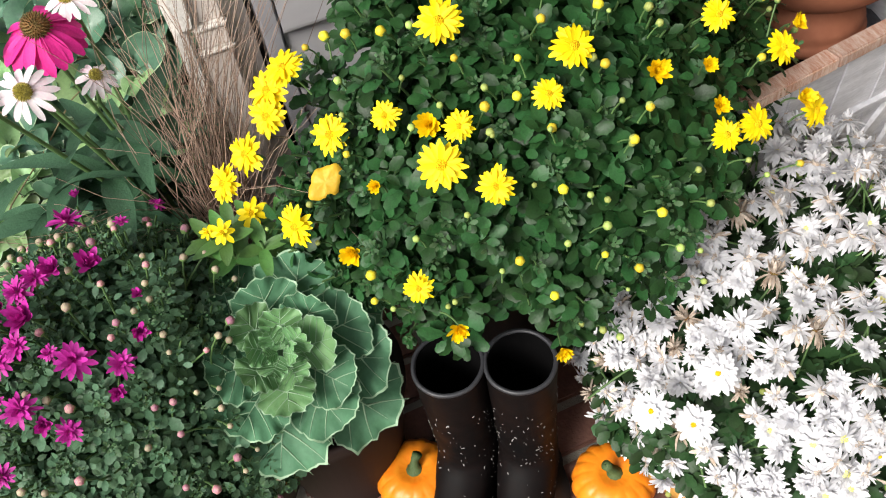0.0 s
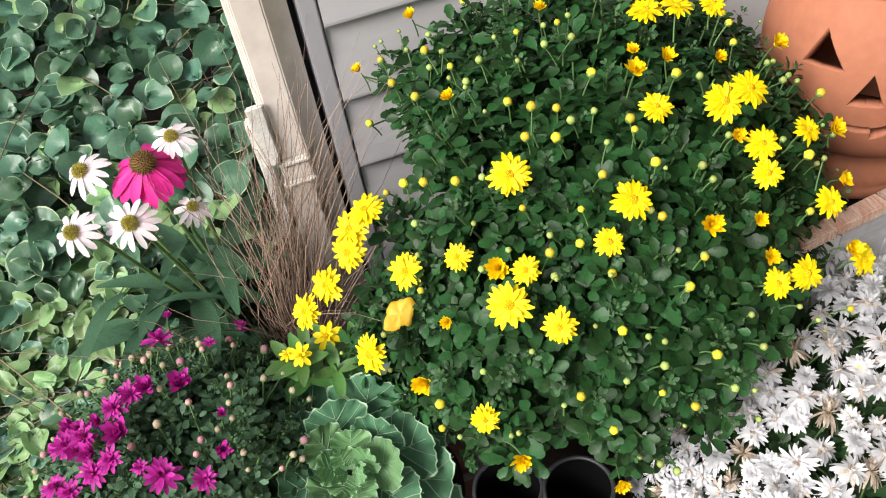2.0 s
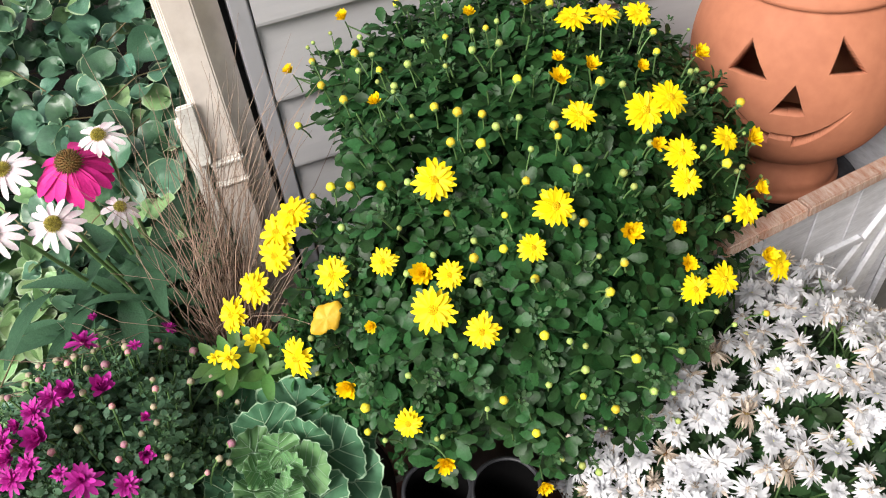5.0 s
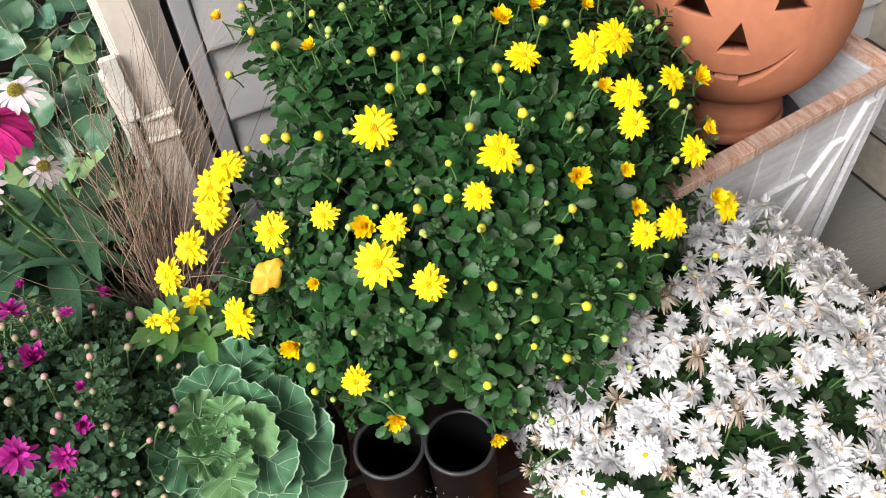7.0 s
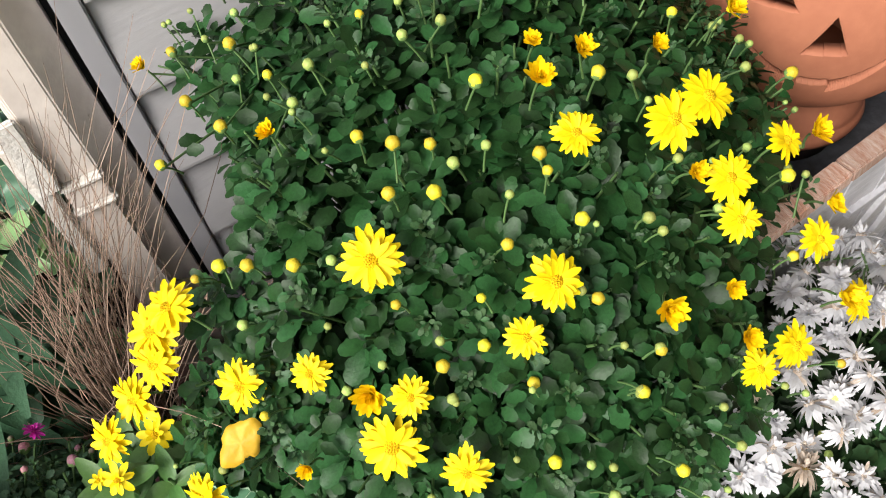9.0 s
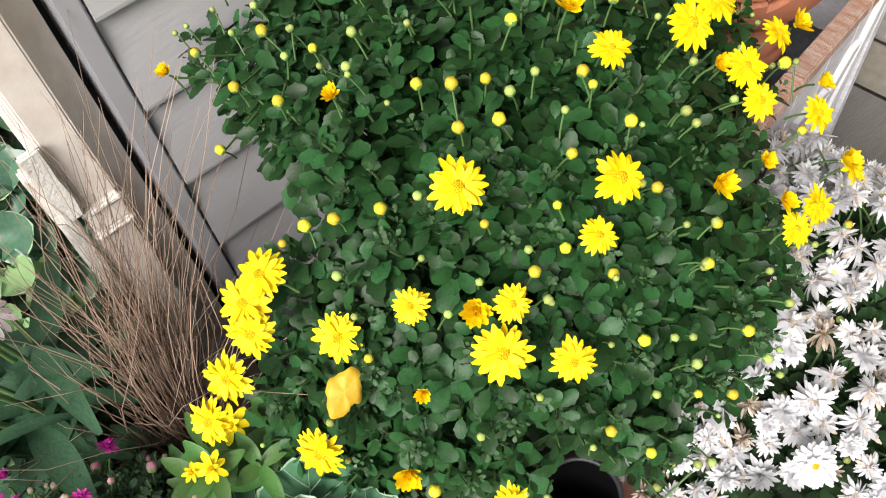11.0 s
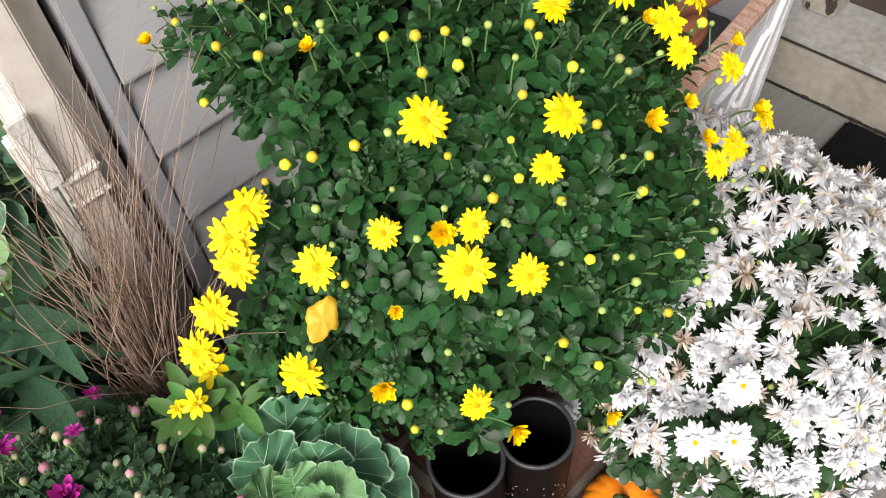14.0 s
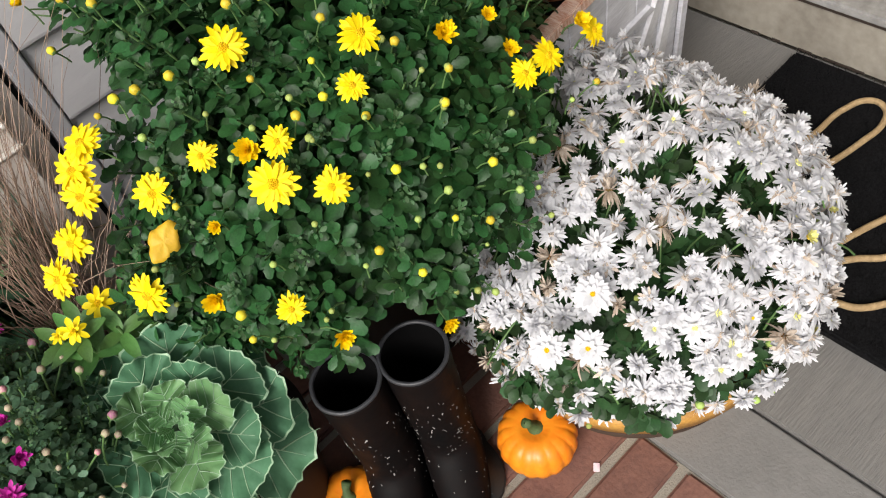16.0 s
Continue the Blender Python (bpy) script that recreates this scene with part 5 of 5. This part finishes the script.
# ---- rubber boots ----
def boot(x, y, turn, lean):
    b = root("rubber_boot", x, y, 0.0, "black rubber boot flecked with dried pale mud, open at the top", "boot", "pair of boots")
    n, rows = 40, 34
    verts, faces = [], []
    H = 0.285
    for i in range(rows + 1):
        t = i / rows
        z = H * t
        shaft = min(1.0, max(0.0, (t - 0.14) / 0.2))
        ease = shaft * shaft * (3 - 2 * shaft)
        length = 0.062 * (1 - ease) * math.sqrt(max(0.0, 1 - max(0, (t - 0.06) / 0.25) ** 2)) if t < 0.31 else 0.0
        rx = 0.038 * (1 - ease) + (0.035 + 0.004 * t) * ease
        ry = 0.04
        for k in range(n):
            a = 2 * math.pi * k / n
            cx, sy = math.cos(a), math.sin(a)
            fy = sy * ry
            if sy < 0:
                fy -= length * 1.5 * (-sy) ** 0.8
            wob = 1 + 0.02 * noise.noise(Vector((cx * 2, sy * 2, t * 9))) + 0.012 * math.sin(t * 38 + 2 * a) * (0.35 < t < 0.75)
            verts.append((cx * rx * wob, fy * wob + 0.02 * (1 - t), z))
            if i:
                j = (k + 1) % n
                faces.append(((i - 1) * n + k, (i - 1) * n + j, i * n + j, i * n + k))
    inner = len(verts)
    for s, dz in ((0.9, 0.0), (0.82, -0.08), (0.74, -0.15), (0.05, -0.155)):
        for k in range(n):
            vx = verts[rows * n + k]
            verts.append((vx[0] * s, vx[1] * s - 0.07 * dz, H + dz))
    for r in range(4):
        lo = rows * n if r == 0 else inner + (r - 1) * n
        hi = inner + r * n
        for k in range(n):
            j = (k + 1) % n
            faces.append((lo + k, lo + j, hi + j, hi + k))
    # the inner faces take the blacker rubber as painted shade
    link_mesh("upper", verts, faces, [M_RUBBER, M_RUBBER_INSIDE_SHADE], b).data.polygons.foreach_set("material_index", [0] * (rows * n) + [1] * (4 * n))
    rim = []
    for k in range(n + 1):
        vx = verts[rows * n + k % n]
        rim.append((vx[0] * 0.96, vx[1] * 0.96, H))
    v, f = tube(rim, [0.0026] * (n + 1), 8)
    link_mesh("rim", v, f, [M_RUBBER_RIM], b, "rolled grey rubber rim")
    h = Heap()
    q = random.Random(int(x * 1000))
    for _ in range(190):
        fi, fk = 1 + (rows - 3) * 0.85 * q.random() ** 1.25, n * q.uniform(0.42, 1.08)
        i, k, u, w = int(fi), int(fk) % n, fi % 1, fk % 1
        low = Vector(verts[i * n + k]).lerp(Vector(verts[i * n + (k + 1) % n]), w)
        p = low.lerp(Vector(verts[(i + 1) * n + k]).lerp(Vector(verts[(i + 1) * n + (k + 1) % n]), w), u)
        nx = Vector((p.x, p.y - 0.0, 0.015 + (0.05 if i < 12 else 0))).normalized()
        s = q.uniform(0.0003, 0.0013) * (1.2 if q.random() < 0.1 else 0.8)
        h.add([(-s * 1.9, -s * 0.5, 0), (s * 1.7, -s * 0.4, 0), (s * 1.5, s * 0.5, 0), (-s * 1.4, s * 0.5, 0), (0, 0, 0.0006)], [(0, 1, 4), (1, 2, 4), (2, 3, 4), (3, 0, 4)], aim(p + nx * 0.0006, nx, q.uniform(0, 6)))
    h.done("mud_flecks", [M_SPECK], b, "dried pale mud flecks")["kind"] = "stuff"
    v, f = lathe([(0.001, 0), (0.042, 0), (0.044, 0.004), (0.043, 0.012), (0.001, 0.012)], 32, lambda a, r, z: 1.0 if math.sin(a) > 0 else 1 + 1.25 * abs(math.sin(a)) ** 1.4)
    sole = link_mesh("sole", v, f, [M_POT_BLACK], b, "thick black rubber sole")
    sole.location = (0, 0.015, 0)
    b.rotation_euler = (0, 0, turn)
    return b


boot(0.209, 0.618, radians(-38), 0)
boot(0.279, 0.587, radians(-32), 0)


# ---- planting bed and creeper at the side of the house ----
def bed_height(x, y):
    z = 0.07 + 0.42 * min(0.55, max(0.0, y - 0.8)) - 0.2 * max(0.0, -0.1 - x) - 0.3 * max(0.0, y - 2.2)
    return z + 0.02 * noise.noise(Vector((x * 5, y * 5, 0)))


bm = bmesh.new()
bmesh.ops.create_grid(bm, x_segments=50, y_segments=50, size=0.5)
for v in bm.verts:
    x, y = -2.0 + 2.05 * (v.co.x + 0.5), 0.72 + 2.6 * (v.co.y + 0.5)
    v.co = Vector((x, y, max(-0.159, bed_height(x, y) - 0.1)))
soil = part("planting_bed", bm, M_SOIL, None, "", True)
tagged(soil, "dark soil of the planting bed beside the porch", "soil", kind="structure")


def creeper_top(x, y):
    return 0.235 + 0.44 * (y - 1.0) + 0.16 * (x + 0.25) + 0.035 * noise.noise(Vector((x * 7, y * 7, 2)))


def round_leaf(seed):
    """A rounded cupped leaf with a thin cream margin; slot 0 blade, slot 1 margin."""
    r = random.Random(seed)
    verts, faces, slots = [(0, 0, 0)], [], []
    n = 16
    for ring, s in ((0, 0.45), (1, 0.945 + 0.012 * (seed % 3)), (2, 1.0)):
        for k in range(n):
            a = 2 * math.pi * k / n
            rad = 0.5 * (1 + 0.1 * math.cos(a) - (0.2 if k == n // 2 else 0.06 if k in (n // 2 - 1, n // 2 + 1) else 0)) * (1 + 0.03 * r.gauss(0, 1))
            x, y = s * rad * math.cos(a) * 1.08 + 0.42, s * rad * math.sin(a)
            verts.append((x, y, 0.15 * (s * s) * abs(math.sin(a)) - 0.26 * (x - 0.35) ** 2 + 0.045 * math.sin(3 * a + seed) * s))
    for k in range(n):
        j = (k + 1) % n
        faces.append((0, 1 + k, 1 + j))
        slots.append(0)
        for ring in (0, 1):
            faces.append((1 + ring * n + k, 1 + (ring + 1) * n + k, 1 + (ring + 1) * n + j, 1 + ring * n + j))
            slots.append(0 if ring == 0 else 1)
    return np.array(verts), faces, slots


creeper = root("variegated_creeper", -0.25, 1.4, 0.0, "dense mound of rounded cream-edged green creeper leaves", "creeper")
TEMPL = [round_leaf(s) for s in range(6)]
rng = random.Random(99)
fill, vines, spots = Heap(), Heap(), []
for _ in range(5200):
    x, y = rng.uniform(-1.0, 0.16), rng.uniform(0.86, 2.25)
    if rng.random() < 0.3:
        x, y = rng.uniform(-0.62, -0.05), rng.uniform(0.82, 1.2)
    if x > 0.055 and y < 1.2 or (x > -0.12 and y < 1.03) or (x > 0.02 and y < 1.14):
        continue
    d = rng.random() ** 1.25 * 0.14
    p = Vector((x, y, creeper_top(x, y) - d))
    n = Vector((rng.gauss(0.05, 0.38), -0.45 + rng.gauss(0, 0.36), 0.8)).normalized()
    s = rng.uniform(0.034, 0.062) * (0.7 if y < 1.2 else 1.0)
    slim = Matrix.Diagonal((1.12, 0.78, 1.0, 1.0)) if y < 1.2 else Matrix.Identity(4)
    m = aim(p, n, rng.uniform(0, 6.3)) @ Matrix.Scale(s, 4) @ slim
    spots.append((d, p, m))
MESHES = []
for v, f, sl in TEMPL:
    for a, e in ((M_CREEPER, M_CREEPER_EDGE), (M_CREEPER_LIGHT, M_CREEPER_EDGE), (M_CREEPER, M_CREEPER)):
        ob = link_mesh("leaf_shape", v, f, [a, e], None, "", sl)
        MESHES.append(ob.data)
        bpy.data.objects.remove(ob)
near = 0
for d, p, m in spots:
    k = rng.randrange(6)
    light = rng.random() < (0.6 if p.y < 1.2 else 0.1)
    edged = rng.random() < (0.75 if p.y < 1.22 else 0.45)
    if d < 0.035 and near < 300 and -0.62 < p.x and p.y < 1.75:
        near += 1
        shared("leaf", MESHES[3 * k + (1 if light else 0 if edged else 2)], Matrix.Translation(-creeper.location) @ m, creeper)
    else:
        v, f, sl = TEMPL[k]
        fill.add(v, f, m, 0, [2 if light and q == 0 else q if edged or light else 0 for q in sl])
    if rng.random() < 0.16:
        e = p + Vector((rng.gauss(0, 0.09), rng.gauss(0, 0.07), rng.uniform(-0.06, 0.01)))
        tv, tf = tube([p, p.lerp(e, 0.5) + Vector((0, 0, 0.012)), e], [0.0011, 0.0013, 0.0014], 4)
        vines.add(tv, tf)
L(fill.done("leaf", [M_CREEPER_FILL, M_CREEPER_EDGE, M_CREEPER_LIGHT], creeper, "cream-edged leaves in the depth of the creeper"))["kind"] = "stuff"
L(vines.done("vine", [M_VINE], creeper, "thin brown vine stems"))["kind"] = "stuff"

# ---- brick edge of the porch: one brick a piece ----
bricks = root("brick_border", 0.3, 0.0, -0.06, "border of worn red bricks set on edge with wide mortar joints", "brick paving")
bricks["kind"] = "structure"
meshes = []
for s in range(6):
    noise.seed_set(s + 2)
    ob = part("brick_shape", box(-0.112, 0.112, -0.0305, 0.0305, 0.0, 0.06, 0.004, 0.0012, 3), M_BRICK)
    meshes.append(ob.data)
    bpy.data.objects.remove(ob)
noise.seed_set(1)
rng = random.Random(7)
for col, x in enumerate((0.352, 0.113)):
    for k in range(27):
        y = 0.404 + 0.0735 * (k - 13) + 0.02 * col
        shared("brick", meshes[rng.randrange(6)], Matrix.Translation((x - 0.3, y, rng.uniform(-0.002, 0.001))) @ Matrix.Rotation(rng.gauss(0, 0.006), 4, "Z"), bricks)
joint = part("mortar_joint", box(-0.005, 0.467, -0.6, 1.35, -0.061, -0.006, 0.0), M_MORTAR, bricks, "sandy mortar between the bricks")
L(joint)
